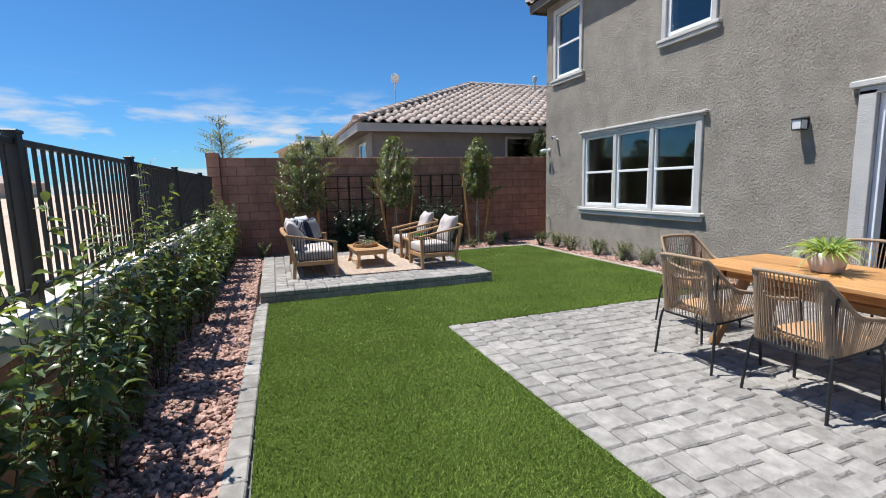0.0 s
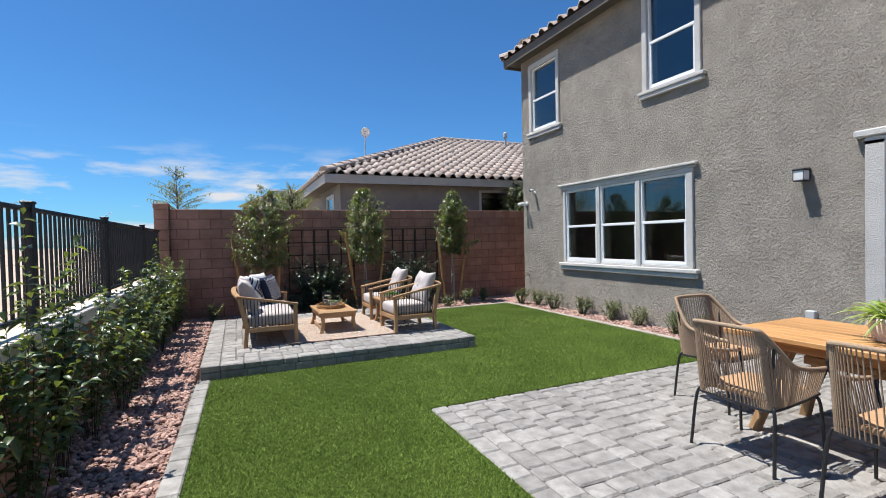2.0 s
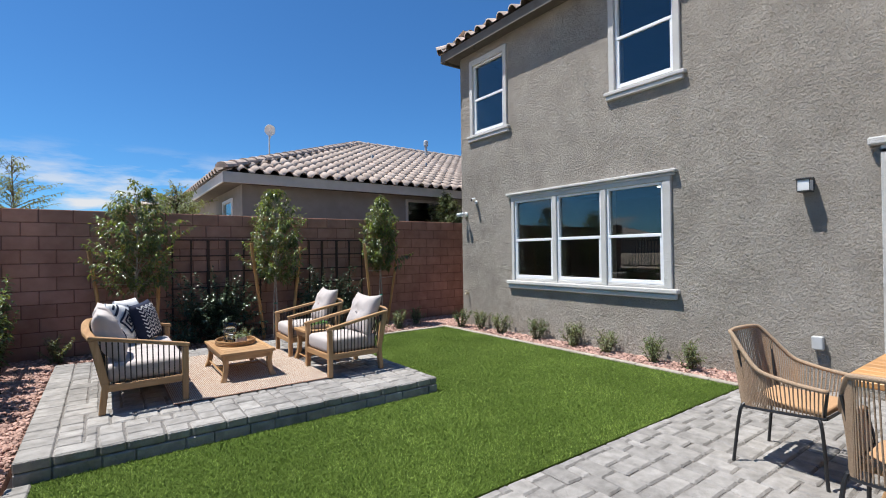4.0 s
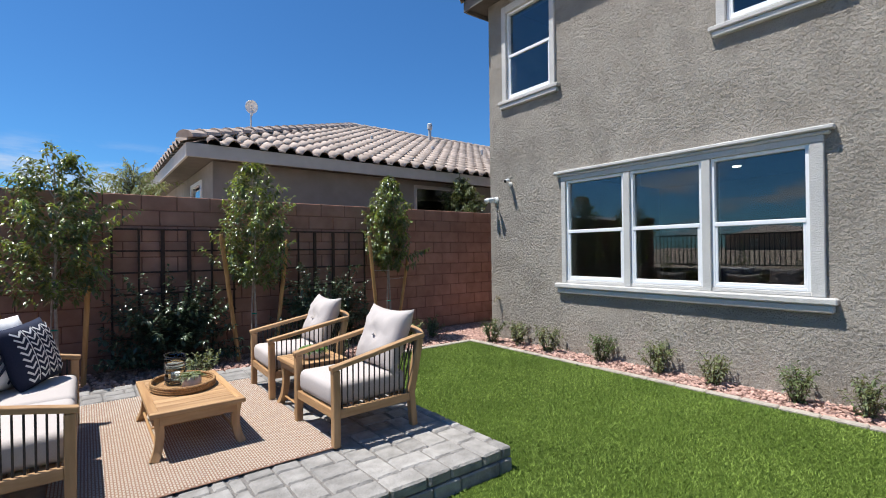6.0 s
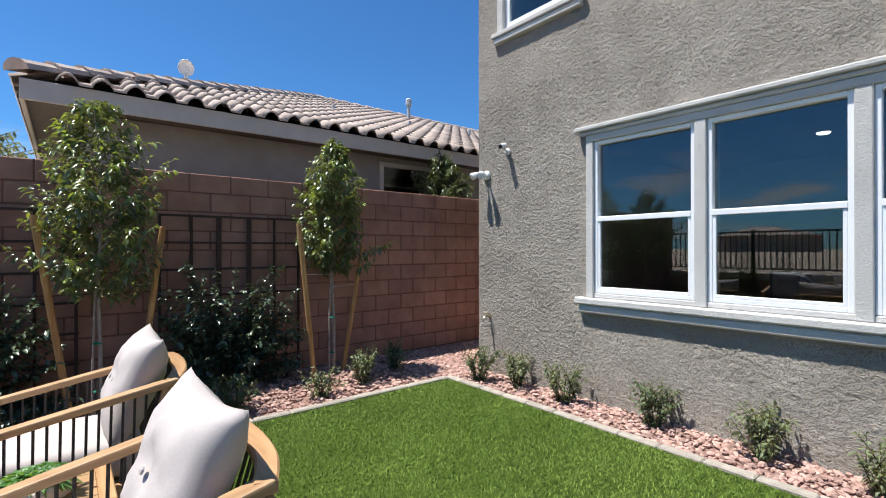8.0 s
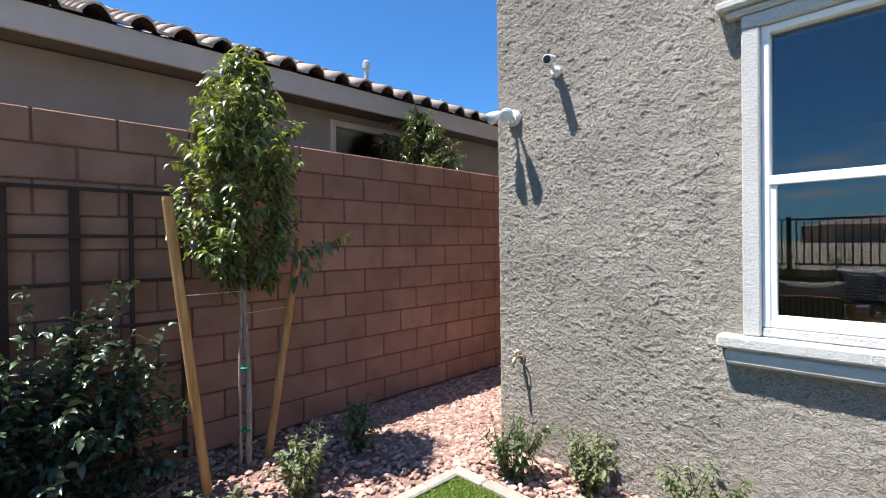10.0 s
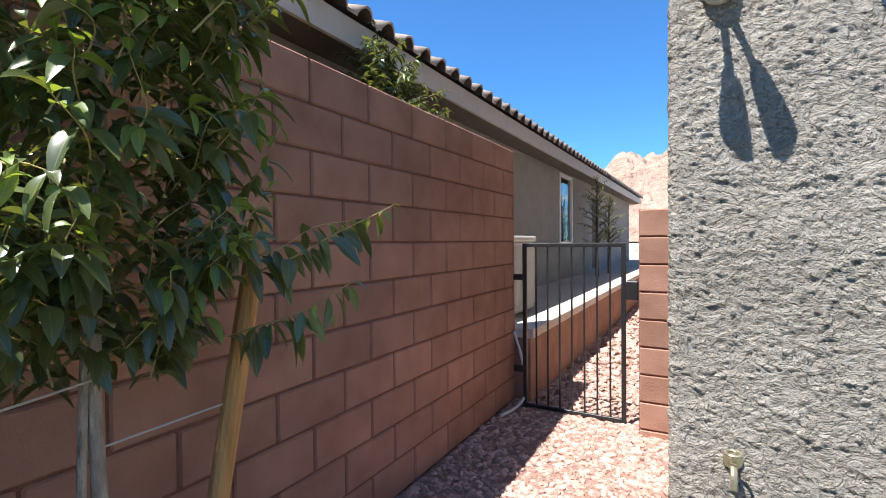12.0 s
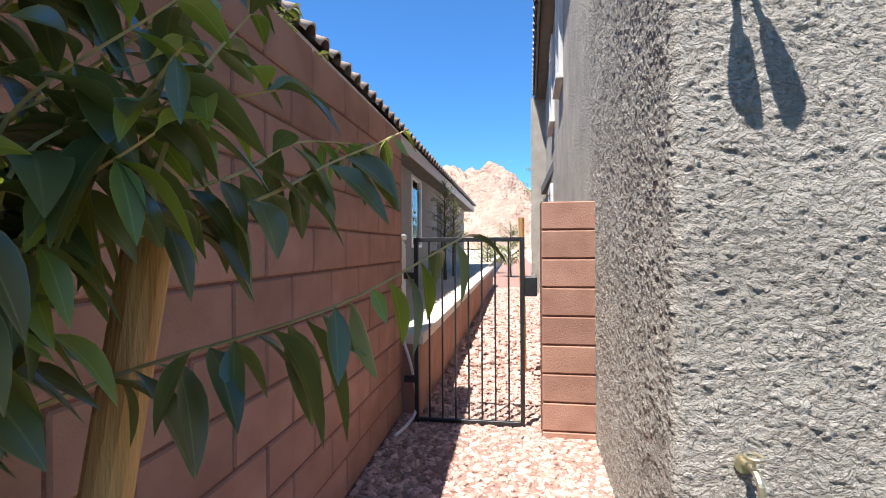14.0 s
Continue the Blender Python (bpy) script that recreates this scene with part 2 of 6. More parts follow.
ROOFTILE = material("roof_tile", (0.42, 0.33, 0.27), (0.56, 0.46, 0.39), scale=6, rough=0.9, bump=0.1, bscale=80, rand=0.16, island=0.14, coords="Position", spec=0.2)
UNDERLAY = material("roof_underlay", (0.05, 0.042, 0.036), rough=1.0)
VINYL = material("white_vinyl", (0.80, 0.80, 0.80), (0.84, 0.84, 0.84), scale=3, rough=0.35)
BLACKMETAL = material("black_metal", (0.012, 0.012, 0.013), (0.02, 0.02, 0.021), scale=20, rough=0.45, spec=0.5, bump=0.03, bscale=200)
RUST = material("dark_iron", (0.035, 0.018, 0.013), (0.06, 0.03, 0.02), scale=30, rough=0.7, bump=0.1, bscale=150)
TEAK = material("teak", (0.33, 0.185, 0.083), (0.47, 0.29, 0.145), scale=3.5, rough=0.55, bump=0.05, bscale=40, stretch=(9, 9, 1.2), rand=0.1)
TEAKX = material("teak_long", (0.35, 0.19, 0.083), (0.49, 0.295, 0.14), scale=3.5, rough=0.45, bump=0.05, bscale=40, stretch=(12, 1.0, 12), rand=0.13)
TABLETEAK = material("teak_oiled", (0.40, 0.19, 0.062), (0.56, 0.295, 0.115), scale=3.5, rough=0.42, bump=0.05, bscale=40, stretch=(14, 0.9, 14), rand=0.16)
TEAKS = material("teak_side", (0.33, 0.185, 0.083), (0.47, 0.29, 0.145), scale=3.5, rough=0.55, bump=0.05, bscale=40, stretch=(1.0, 9, 9), rand=0.1)
STAKE = material("stake_pine", (0.42, 0.205, 0.065), (0.60, 0.35, 0.14), scale=4, rough=0.7, bump=0.12, bscale=30, stretch=(10, 10, 1.0), stain=0.2)
BARK = material("bark_grey", (0.26, 0.21, 0.17), (0.46, 0.39, 0.33), scale=14, rough=0.9, bump=0.3, bscale=40, stretch=(3, 3, 1))
TWIG = material("twig_green", (0.34, 0.26, 0.10), (0.48, 0.38, 0.17), scale=20, rough=0.7)
TWIGDARK = material("twig_brown", (0.07, 0.05, 0.035), (0.13, 0.095, 0.06), scale=20, rough=0.8)
CUSHION = material("cushion_linen", (0.445, 0.395, 0.367), (0.515, 0.463, 0.433), scale=260, rough=0.95, bump=0.06, bscale=500, spec=0.1, stain=0.04)
ROPE = material("rope_beige", (0.33, 0.225, 0.145), (0.46, 0.335, 0.23), scale=160, rough=0.9, bump=0.15, bscale=300, spec=0.1)
TANSEAT = material("seat_pad_tan", (0.40, 0.24, 0.13), (0.50, 0.31, 0.175), scale=120, rough=0.95, bump=0.08, bscale=400, spec=0.1)
DARKROD = material("dark_cord", (0.03, 0.024, 0.02), (0.06, 0.048, 0.04), scale=60, rough=0.8)
WICKER = material("wicker", (0.32, 0.165, 0.06), (0.52, 0.30, 0.13), scale=90, rough=0.7, bump=0.4, bscale=160)
POT = material("pot_blush", (0.56, 0.46, 0.41), (0.68, 0.59, 0.54), scale=20, rough=0.6, bump=0.05)
NAVY = material("pillow_navy", (0.012, 0.016, 0.035), (0.02, 0.025, 0.05), scale=200, rough=0.95, bump=0.05, bscale=400)
WHITECLOTH = material("pillow_white", (0.74, 0.73, 0.71), (0.80, 0.79, 0.77), scale=200, rough=0.95, bump=0.05, bscale=400)
# dark grey stands in for the unlit look of the interiors
ROOM = material("room_dimness_in_colour", (0.07, 0.066, 0.062), (0.09, 0.085, 0.08), scale=2, rough=0.9)
GREENTAPE = material("green_tie_tape", (0.0, 0.22, 0.13), rough=0.5)
GREYPLASTIC = material("grey_plastic", (0.46, 0.46, 0.45), (0.52, 0.52, 0.51), scale=10, rough=0.5)
WHITEPLASTIC = material("white_plastic", (0.66, 0.66, 0.65), (0.74, 0.74, 0.73), scale=10, rough=0.4)
ACMETAL = material("ac_unit_metal", (0.50, 0.48, 0.44), (0.57, 0.55, 0.51), scale=6, rough=0.5, metal=0.2)
BRASS = material("tap_brass", (0.42, 0.36, 0.24), (0.52, 0.46, 0.33), scale=30, rough=0.4, metal=0.8)
SOIL = material("soil_dark", (0.03, 0.022, 0.016), (0.06, 0.045, 0.03), scale=40, rough=1.0, bump=0.4)
FROST = material("lamp_glass_frosted", (0.70, 0.70, 0.68), rough=0.3)


def leaf_material(name, c1, c2, rough, trans, vary=0.35, spec=0.5):
    m = material(name, c1, c2, scale=2.5, rough=rough, spec=spec, island=vary, coords="Position")
    t = m.node_tree
    p = shader(m)
    out = t.nodes["Material Output"]
    rib = t.nodes.new("ShaderNodeAttribute")
    rib.attribute_name = "rib"
    vein = t.nodes.new("ShaderNodeValToRGB")
    e = vein.color_ramp.elements
    e[0].position, e[0].color = 0.0, (0.55, 0.55, 0.55, 1)
    e[1].position, e[1].color = 0.09, (0, 0, 0, 1)
    for at, level in ((0.93, 0.0), (0.985, 0.40)):
        e.new(at).color = (level, level, level, 1)
    pale = t.nodes.new("ShaderNodeMixRGB")
    pale.inputs["Color2"].default_value = (min(1, c2[0] * 2.2 + 0.03), min(1, c2[1] * 2.0 + 0.03), c2[2] * 1.6 + 0.01, 1)
    body = p.inputs["Base Color"].links[0].from_socket
    t.links.new(rib.outputs["Fac"], vein.inputs["Fac"])
    t.links.new(vein.outputs["Color"], pale.inputs["Fac"])
    t.links.new(body, pale.inputs["Color1"])
    t.links.new(pale.outputs[0], p.inputs["Base Color"])
    tr = t.nodes.new("ShaderNodeBsdfTranslucent")
    tr.inputs["Color"].default_value = (min(1, c2[0] * 3.0), min(1, c2[1] * 2.6), c2[2], 1)
    mx = t.nodes.new("ShaderNodeMixShader")
    mx.inputs[0].default_value = trans
    t.links.new(p.outputs[0], mx.inputs[1])
    t.links.new(tr.outputs[0], mx.inputs[2])
    t.links.new(mx.outputs[0], out.inputs["Surface"])
    return m


LEAF = leaf_material("leaf_tree", (0.042, 0.063, 0.023), (0.115, 0.145, 0.052), 0.29, 0.17, spec=0.7)
LEAFLIME = leaf_material("leaf_young", (0.11, 0.165, 0.035), (0.19, 0.265, 0.06), 0.36, 0.22)
LEAFHEDGE = leaf_material("leaf_hedge", (0.050, 0.080, 0.034), (0.115, 0.158, 0.068), 0.34, 0.20)
LEAFROSE = leaf_material("leaf_climber", (0.028, 0.048, 0.024), (0.075, 0.108, 0.06), 0.30, 0.05, spec=0.7)
LEAFSAGE = leaf_material("leaf_sage", (0.085, 0.115, 0.055), (0.15, 0.18, 0.09), 0.6, 0.2)
LEAFGRASS = leaf_material("leaf_potgrass", (0.06, 0.15, 0.035), (0.11, 0.22, 0.06), 0.45, 0.25)
LEAFSPIDER = leaf_material("leaf_spider_plant", (0.12, 0.21, 0.06), (0.28, 0.38, 0.15), 0.42, 0.25)
LEAFDESERT = leaf_material("leaf_desert", (0.10, 0.13, 0.06), (0.17, 0.20, 0.10), 0.7, 0.2)

GLASS = bpy.data.materials.new("window_glass")
GLASS.use_nodes = True
gp = shader(GLASS)
gp.inputs["Base Color"].default_value = (0.40, 0.47, 0.48, 1)
gp.inputs["Roughness"].default_value = 0.0
gp.inputs["Transmission Weight"].default_value = 1.0
gp.inputs["IOR"].default_value = 1.75
JAR = bpy.data.materials.new("jar_glass")
JAR.use_nodes = True
gp = shader(JAR)
gp.inputs["Base Color"].default_value = (0.85, 0.9, 0.88, 1)
gp.inputs["Roughness"].default_value = 0.03
gp.inputs["Transmission Weight"].default_value = 1.0
LAMPON = bpy.data.materials.new("downlight_lens")
LAMPON.use_nodes = True
shader(LAMPON).inputs["Emission Color"].default_value = (1, 0.93, 0.82, 1)
shader(LAMPON).inputs["Emission Strength"].default_value = 6.0

# ---- ground ----
rng = np.random.default_rng(7)
solid("ground", box(-3000, 3000, -3000, 3000, -0.5, -0.10), SAND, "bare tan desert soil reaching the horizon", "ground", kind="structure")
# higher empty lot behind the low wall, and the higher lot of the house next door
solid("ground_desert_lot", box(-3000, -1.40, -2000, 3000, -0.4, 0.86), SAND, "sunlit empty lot of tan desert sand", "ground", kind="structure")
solid("ground_neighbour_lot", box(-1.39, 60, 11.34, 2500, -0.4, 0.52), SAND, "raised sandy lot of the house next door", "ground", kind="structure")
for n, (x0, x1, y0, y1) in {"ground_left_bed": (-1.25, -0.36, -6, 11.15), "ground_back_bed": (-0.36, 8.3, 9.0, 11.15), "ground_house_bed": (5.70, 6.25, 4.36, 9.6), "ground_side_yard": (6.2, 60, 8.9, 11.15)}.items():
    z = {"ground_left_bed": -0.020, "ground_back_bed": -0.024, "ground_house_bed": -0.012, "ground_side_yard": -0.044}[n]
    solid(n, box(x0, x1, y0, y1, -0.2, z), GRAVELBED, "planting bed of pinkish crushed gravel", "gravel bed", kind="structure")


def stones(name, x0, x1, y0, y1, count, size, z, label):
    """Crushed rock strewn over a rectangle, joined in one mesh."""
    bm = bmesh.new()
    bmesh.ops.create_icosphere(bm, subdivisions=1, radius=1.0)
    base = np.array([v.co[:] for v in bm.verts])
    faces = np.array([[v.index for v in f.verts] for f in bm.faces])
    bm.free()
    k = len(base)
    pos = np.stack([rng.uniform(x0, x1, count), rng.uniform(y0, y1, count), np.full(count, z)], 1)
    sc = size * rng.uniform(0.55, 1.25, (count, 1)) * np.stack([rng.uniform(0.8, 1.35, count), rng.uniform(0.6, 1.0, count), rng.uniform(0.45, 0.75, count)], 1)
    jag = 1 + rng.uniform(-0.28, 0.22, (count, k, 1))
    v = base[None] * jag * sc[:, None, :]
    a, b = rng.uniform(0, 6.28, count), rng.normal(0, 0.35, count)
    ca, sa, cb, sb = np.cos(a)[:, None], np.sin(a)[:, None], np.cos(b)[:, None], np.sin(b)[:, None]
    x, y, zz = v[..., 0], v[..., 1], v[..., 2]
    y, zz = y * cb - zz * sb, y * sb + zz * cb
    x, y = x * ca - y * sa, x * sa + y * ca
    out = np.stack([x, y, zz], 2) + pos[:, None, :]
    out[..., 2] += (rng.uniform(0.0, 0.012, count))[:, None]
    f = (faces[None] + (np.arange(count) * k)[:, None, None]).reshape(-1, 3)
    ob = new(name, raw(name, out.reshape(-1, 3), [f], GRAVEL))
    return tagged(ob, label, "gravel", kind="stuff")


PINK = "pinkish crushed rock gravel lying loose on the bed"
stones("gravel", -1.2, -0.37, 0.6, 11.1, 9000, 0.026, -0.012, PINK)
stones("gravel", -0.3, 5.75, 9.72, 11.12, 4200, 0.026, -0.016, PINK)
stones("gravel", 5.72, 6.2, 4.40, 9.72, 2600, 0.024, -0.004, PINK)
stones("gravel", 5.6, 9.4, 9.66, 11.12, 7000, 0.027, -0.034, PINK)
stones("gravel", 9.4, 20.0, 9.4, 11.0, 4500, 0.045, -0.034, PINK)

# ---- artificial turf ----
TURF = [(-0.25, 1.60, -6.0, 6.22), (1.60, 5.66, 4.34, 6.22), (3.03, 5.66, 6.22, 9.64)]
for i, r in enumerate(TURF):
    solid("ground_turf", box(*r, -0.2, 0.0), TURFBASE, "short green artificial lawn", "lawn", kind="structure")


def blades(name, x0, x1, y0, y1, per_m2, height, width):
    n = int((x1 - x0) * (y1 - y0) * per_m2)
    p = np.stack([rng.uniform(x0, x1, n), rng.uniform(y0, y1, n), np.zeros(n)], 1)
    a = rng.uniform(0, 6.28, n)
    h = height * rng.uniform(0.6, 1.2, n)
    side = np.stack([np.cos(a), np.sin(a), np.zeros(n)], 1) * (width * rng.uniform(0.7, 1.3, n))[:, None]
    b = rng.uniform(0, 6.28, n)
    tilt = np.stack([np.cos(b), np.sin(b), np.zeros(n)], 1) * (h * rng.uniform(0.4, 1.5, n))[:, None]
    up = np.stack([np.zeros(n), np.zeros(n), h], 1)
    v = np.stack([p - side, p + side, p + up * 0.6 + tilt * 0.35 + side * 0.7, p + up * 0.6 + tilt * 0.35 - side * 0.7, p + up + tilt], 1)
    i0 = (np.arange(n) * 5)[:, None]
    ob = new(name, raw(name, v.reshape(-1, 3), [i0 + np.array([[0, 1, 2, 3]]), i0 + np.array([[3, 2, 4]])], BLADE))
    return tagged(ob, "dense short green turf blades of the lawn", "grass", kind="stuff")


blades("turf_grass", -0.25, 1.60, 0.9, 4.34, 13500, 0.0145, 0.0021)
blades("turf_grass", -0.25, 5.66, 4.34, 6.22, 8200, 0.0155, 0.0025)
blades("turf_grass", 3.03, 5.66, 6.22, 9.64, 8000, 0.0155, 0.0026)
blades("turf_grass", -0.25, 1.60, -1.0, 0.9, 3000, 0.02, 0.003)


# ---- house ----
HX, HY = 6.20, 9.76          # faces of the garden wall and the side wall
SKEW = Matrix.Translation((HX, HY, 0)) @ pose(0, 0, 0, 0, 0, -1.9) @ Matrix.Translation((-HX, -HY, 0))   # the side wall stands slightly out of square
house = thing("house", "two-storey house with rough grey-taupe stucco walls", "house", kind="structure")


def walled(name, axis, face, thick, u0, u1, z0, z1, holes, mat, parent):
    """A wall with rectangular holes (u0, u1, z0, z1): bands of boxes joined in one mesh."""
    bm = bmesh.new()
    us = sorted({u0, u1, *[h[0] for h in holes], *[h[1] for h in holes]})
    for a, b in zip(us, us[1:]):
        spans, z = [], z0
        for h in sorted((h for h in holes if h[0] < b - 1e-6 and h[1] > a + 1e-6), key=lambda q: q[2]):
            spans.append((z, h[2]))
            z = h[3]
        spans.append((z, z1))
        for c, d in spans:
            if d - c > 1e-6:
                if axis == "x":
                    box(face, face + thick, a, b, c, d, bm=bm)
                else:
                    box(a, b, face, face + thick, c, d, bm=bm)
    bmesh.ops.remove_doubles(bm, verts=bm.verts, dist=1e-5)
    return part(name, bm, mat, parent)


WINS = [(7.322, 8.20), (6.392, 7.235), (5.44, 6.302)]      # the triple window, along y
WZ = (1.0, 2.375)
UPPER = [((8.45, 9.32), (3.82, 5.18)), ((5.27, 6.13), (3.80, 5.27))]
DOOR = ((0.70, 3.12), (0.03, 2.36))
holes = [(a, b, *WZ) for a, b in WINS] + [(a[0], a[1], z[0], z[1]) for a, z in UPPER] + [(*DOOR[0], *DOOR[1])]
walled("wall", "x", HX + 0.010, 0.210, -6.0, HY - 0.03, -0.1, 5.50, holes, STUCCO, house)
sides = [(11.2, 11.8, 3.7, 5.0), (14.0, 15.0, 1.2, 2.4), (13.4, 14.2, 3.7, 5.0)]
walled("wall", "y", HY - 0.22, 0.210, HX + 0.03, 18.0, -0.1, 5.50, sides, STUCCO, house).matrix_basis = SKEW
# trowelled stucco coat: overlapping laps with ragged lips, carried round the house corner
RC, CELL = 0.035, 0.005


def stucco_height():
    """Height of the coat in metres on a square, repeating sheet: broken laps, lumps and grit."""
    n = 1024
    r = np.random.default_rng(5)
    f = np.fft.fftfreq(n, CELL)

    def field(across, up):
        white = np.fft.fft2(r.normal(0, 1, (n, n)))
        out = np.fft.ifft2(white * np.exp(-1.2 * ((f[:, None] * across) ** 2 + (f[None, :] * up) ** 2))).real
        return out / out.std()

    z = np.arange(n) * CELL
    lap = n * CELL / 124
    phase = z[None, :] / lap + 0.72 * field(0.10, 0.06) + 0.30 * field(0.034, 0.024)
    q = phase - np.floor(phase)
    rise = np.clip(q / 0.15, 0, 1)
    saw = (1 - q) ** 1.15 * rise * rise * (3 - 2 * rise)
    mask = np.clip(0.86 + 0.36 * field(0.07, 0.04), 0.25, 1.5)
    return 0.0072 * saw * mask + 0.0008 * field(0.02, 0.014) + 0.0005 * field(0.005, 0.005)


COAT = stucco_height()


def coat_at(u, z):
    n = len(COAT)
    a, b = u / CELL, z / CELL
    i, j = np.floor(a).astype(int), np.floor(b).astype(int)
    p, q = a - i, b - j
    c = lambda x, y: COAT[x % n, y % n]
    return (c(i, j) * (1 - p) + c(i + 1, j) * p) * (1 - q) + (c(i, j + 1) * (1 - p) + c(i + 1, j + 1) * p) * q


def coat(u0, u1, z0, z1, step, openings):
    """A sheet of the coat; u runs along the garden wall (u = y), round the corner and on along the side wall."""
    us = np.linspace(u0, u1, int((u1 - u0) / step) + 1)
    zs = np.linspace(z0, z1, int((z1 - z0) / step) + 1)
    U, Z = np.meshgrid(us, zs, indexing="ij")
    turn, arc = HY - RC, RC * math.pi / 2
    ang = np.clip((U - turn) / RC, 0, math.pi / 2)
    x = HX + RC - RC * np.cos(ang) + np.maximum(0, U - turn - arc)
    along = np.maximum(0, U - turn - arc)
    y = np.minimum(U, turn) + RC * np.sin(ang) - along * math.tan(radians(1.9))
    h = coat_at(U, Z) - 0.004
    v = np.stack([x - np.cos(ang) * h, y + np.sin(ang) * h, Z], 2).reshape(-1, 3)
    m = len(zs)
    i, j = np.meshgrid(np.arange(len(us) - 1), np.arange(m - 1), indexing="ij")
    cu, cz = (us[:-1] + us[1:]) / 2, (zs[:-1] + zs[1:]) / 2
    keep = np.ones(i.shape, bool)
    for a, b, c, d in openings:
        keep &= ~((cu[:, None] > a - 0.01) & (cu[:, None] < b + 0.01) & (cz[None, :] > c - 0.01) & (cz[None, :] < d + 0.01))
    k = (i * m + j)[keep]
    ob = new("stucco_coat", raw("stucco_coat", v, [np.stack([k, k + 1, k + m + 1, k + m], 1)], STUCCO, True))
    ob.parent = house
    return ob


coat(8.38, HY + 0.8, -0.06, 3.1, 0.0062, holes)
coat(HY + 0.8, HY + 1.95, -0.06, 3.1, 0.010, holes)
coat(8.38, HY + 1.95, 3.1, 5.5, 0.018, holes)
coat(4.3, 8.38, -0.06, 3.5, 0.0115, holes)
coat(-0.2, 4.3, -0.06, 5.50, 0.022, holes)
coat(4.3, 8.38, 3.5, 5.50, 0.018, holes)
cb = bmesh.new()
arc = [(HX + 0.04 - 0.032 * math.cos(q), HY - 0.04 + 0.032 * math.sin(q)) for q in (radians(15 * i) for i in range(7))]
ring = [[cb.verts.new((x, y, z)) for x, y in [*arc, (HX + 0.045, HY - 0.045)]] for z in (-0.1, 5.50)]
for i in range(8):
    cb.faces.new((ring[0][i], ring[0][(i + 1) % 8], ring[1][(i + 1) % 8], ring[1][i]))
part("corner_bead", cb, STUCCO, house)
part("wall", box(18.0, 18.2, -6, HY, -0.1, 5.5), STUCCO, house)
part("wall", box(HX, 18.2, -6.2, -6.0, -0.1, 5.5), STUCCO, house)
# rooms behind the glass, their indoor dimness put into the dark surface colour
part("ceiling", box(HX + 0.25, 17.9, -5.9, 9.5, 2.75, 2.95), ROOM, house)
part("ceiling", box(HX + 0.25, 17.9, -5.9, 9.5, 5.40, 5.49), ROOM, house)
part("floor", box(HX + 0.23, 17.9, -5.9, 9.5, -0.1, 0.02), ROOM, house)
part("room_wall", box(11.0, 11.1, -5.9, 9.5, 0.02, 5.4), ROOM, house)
for x, y in ((7.6, 7.5), (7.6, 6.1), (9.3, 7.2), (9.3, 5.8)):
    dl = lathe([(0.055, 0), (0.06, 0.012), (0.07, 0.016)], 16)
    d = solid("downlight", dl, LAMPON, "small round recessed ceiling downlight, lit", "downlight", "downlights", m=pose(x, y, 2.734))


def trim_bar(bm, y0, y1, z0, z1, proud, bev=0.006):
    return box(HX - proud, HX + 0.02, y0, y1, z0, z1, bev, bm)


def sash_window(name, y0, y1, z0, z1, recess=0.012):
    """A white single-hung window set into the wall: frame, meeting rail, lower sash, panes."""
    w = thing(name, "white vinyl single-hung window with clear dark panes", "window", kind="structure")
    x0, x1 = HX + recess - 0.02, HX + recess + 0.06
    f, zm = 0.034, z0 + (z1 - z0) * 0.487
    bm = box(x0, x1, y0, y0 + f, z0, z1, 0.004)
    box(x0, x1, y1 - f, y1, z0, z1, 0.004, bm)
    box(x0, x1, y0 + f, y1 - f, z1 - f, z1, 0.004, bm)
    box(x0, x1, y0 + f, y1 - f, z0, z0 + f, 0.004, bm)
    part("window_frame", bm, VINYL, w)
    part("meeting_rail", box(x0 - 0.004, x0 + 0.045, y0 + f - 0.002, y1 - f + 0.002, zm - 0.022, zm + 0.022, 0.004), VINYL, w)
    s = 0.024
    bm = box(x0 + 0.004, x0 + 0.034, y0 + f, y0 + f + s, z0 + f, zm - 0.022, 0.003)
    box(x0 + 0.004, x0 + 0.034, y1 - f - s, y1 - f, z0 + f, zm - 0.022, 0.003, bm)
    box(x0 + 0.004, x0 + 0.034, y0 + f + s, y1 - f - s, z0 + f, z0 + f + s, 0.003, bm)
    part("lower_sash", bm, VINYL, w)
    for nm, b in (("upper_pane", (x0 + 0.045, x0 + 0.051, y0 + f - 0.005, y1 - f + 0.005, zm, z1 - f + 0.005)), ("lower_pane", (x0 + 0.016, x0 + 0.022, y0 + f + s - 0.005, y1 - f - s + 0.005, z0 + f + s - 0.005, zm - 0.018))):
        g = part(nm, box(*b), GLASS, w)
        g.visible_shadow = False
    return w


for i, (a, b) in enumerate(WINS):
    sash_window("window_%d" % (i + 1), a, b, *WZ)
for i, (y, z) in enumerate(UPPER):
    sash_window("window_%d" % (i + 4), *y, *z, 0.03)

# stucco foam surrounds: sides, mullions, head and sill mouldings
surround = thing("trim_triple_window", "pale grey stucco surround with a moulded sill", "window trim", kind="structure")
for a, b in ((5.33, 5.44), (6.302, 6.392), (7.235, 7.322), (8.20, 8.272)):
    part("jamb", trim_bar(None, a, b, 0.957, 2.375, 0.035), TRIM, surround)
bm = trim_bar(None, 5.33, 8.272, 2.377, 2.438, 0.035)
trim_bar(bm, 5.28, 8.335, 2.44, 2.474, 0.052, 0.012)
trim_bar(bm, 5.245, 8.37, 2.476, 2.518, 0.078, 0.010)
part("head", bm, TRIM, surround)
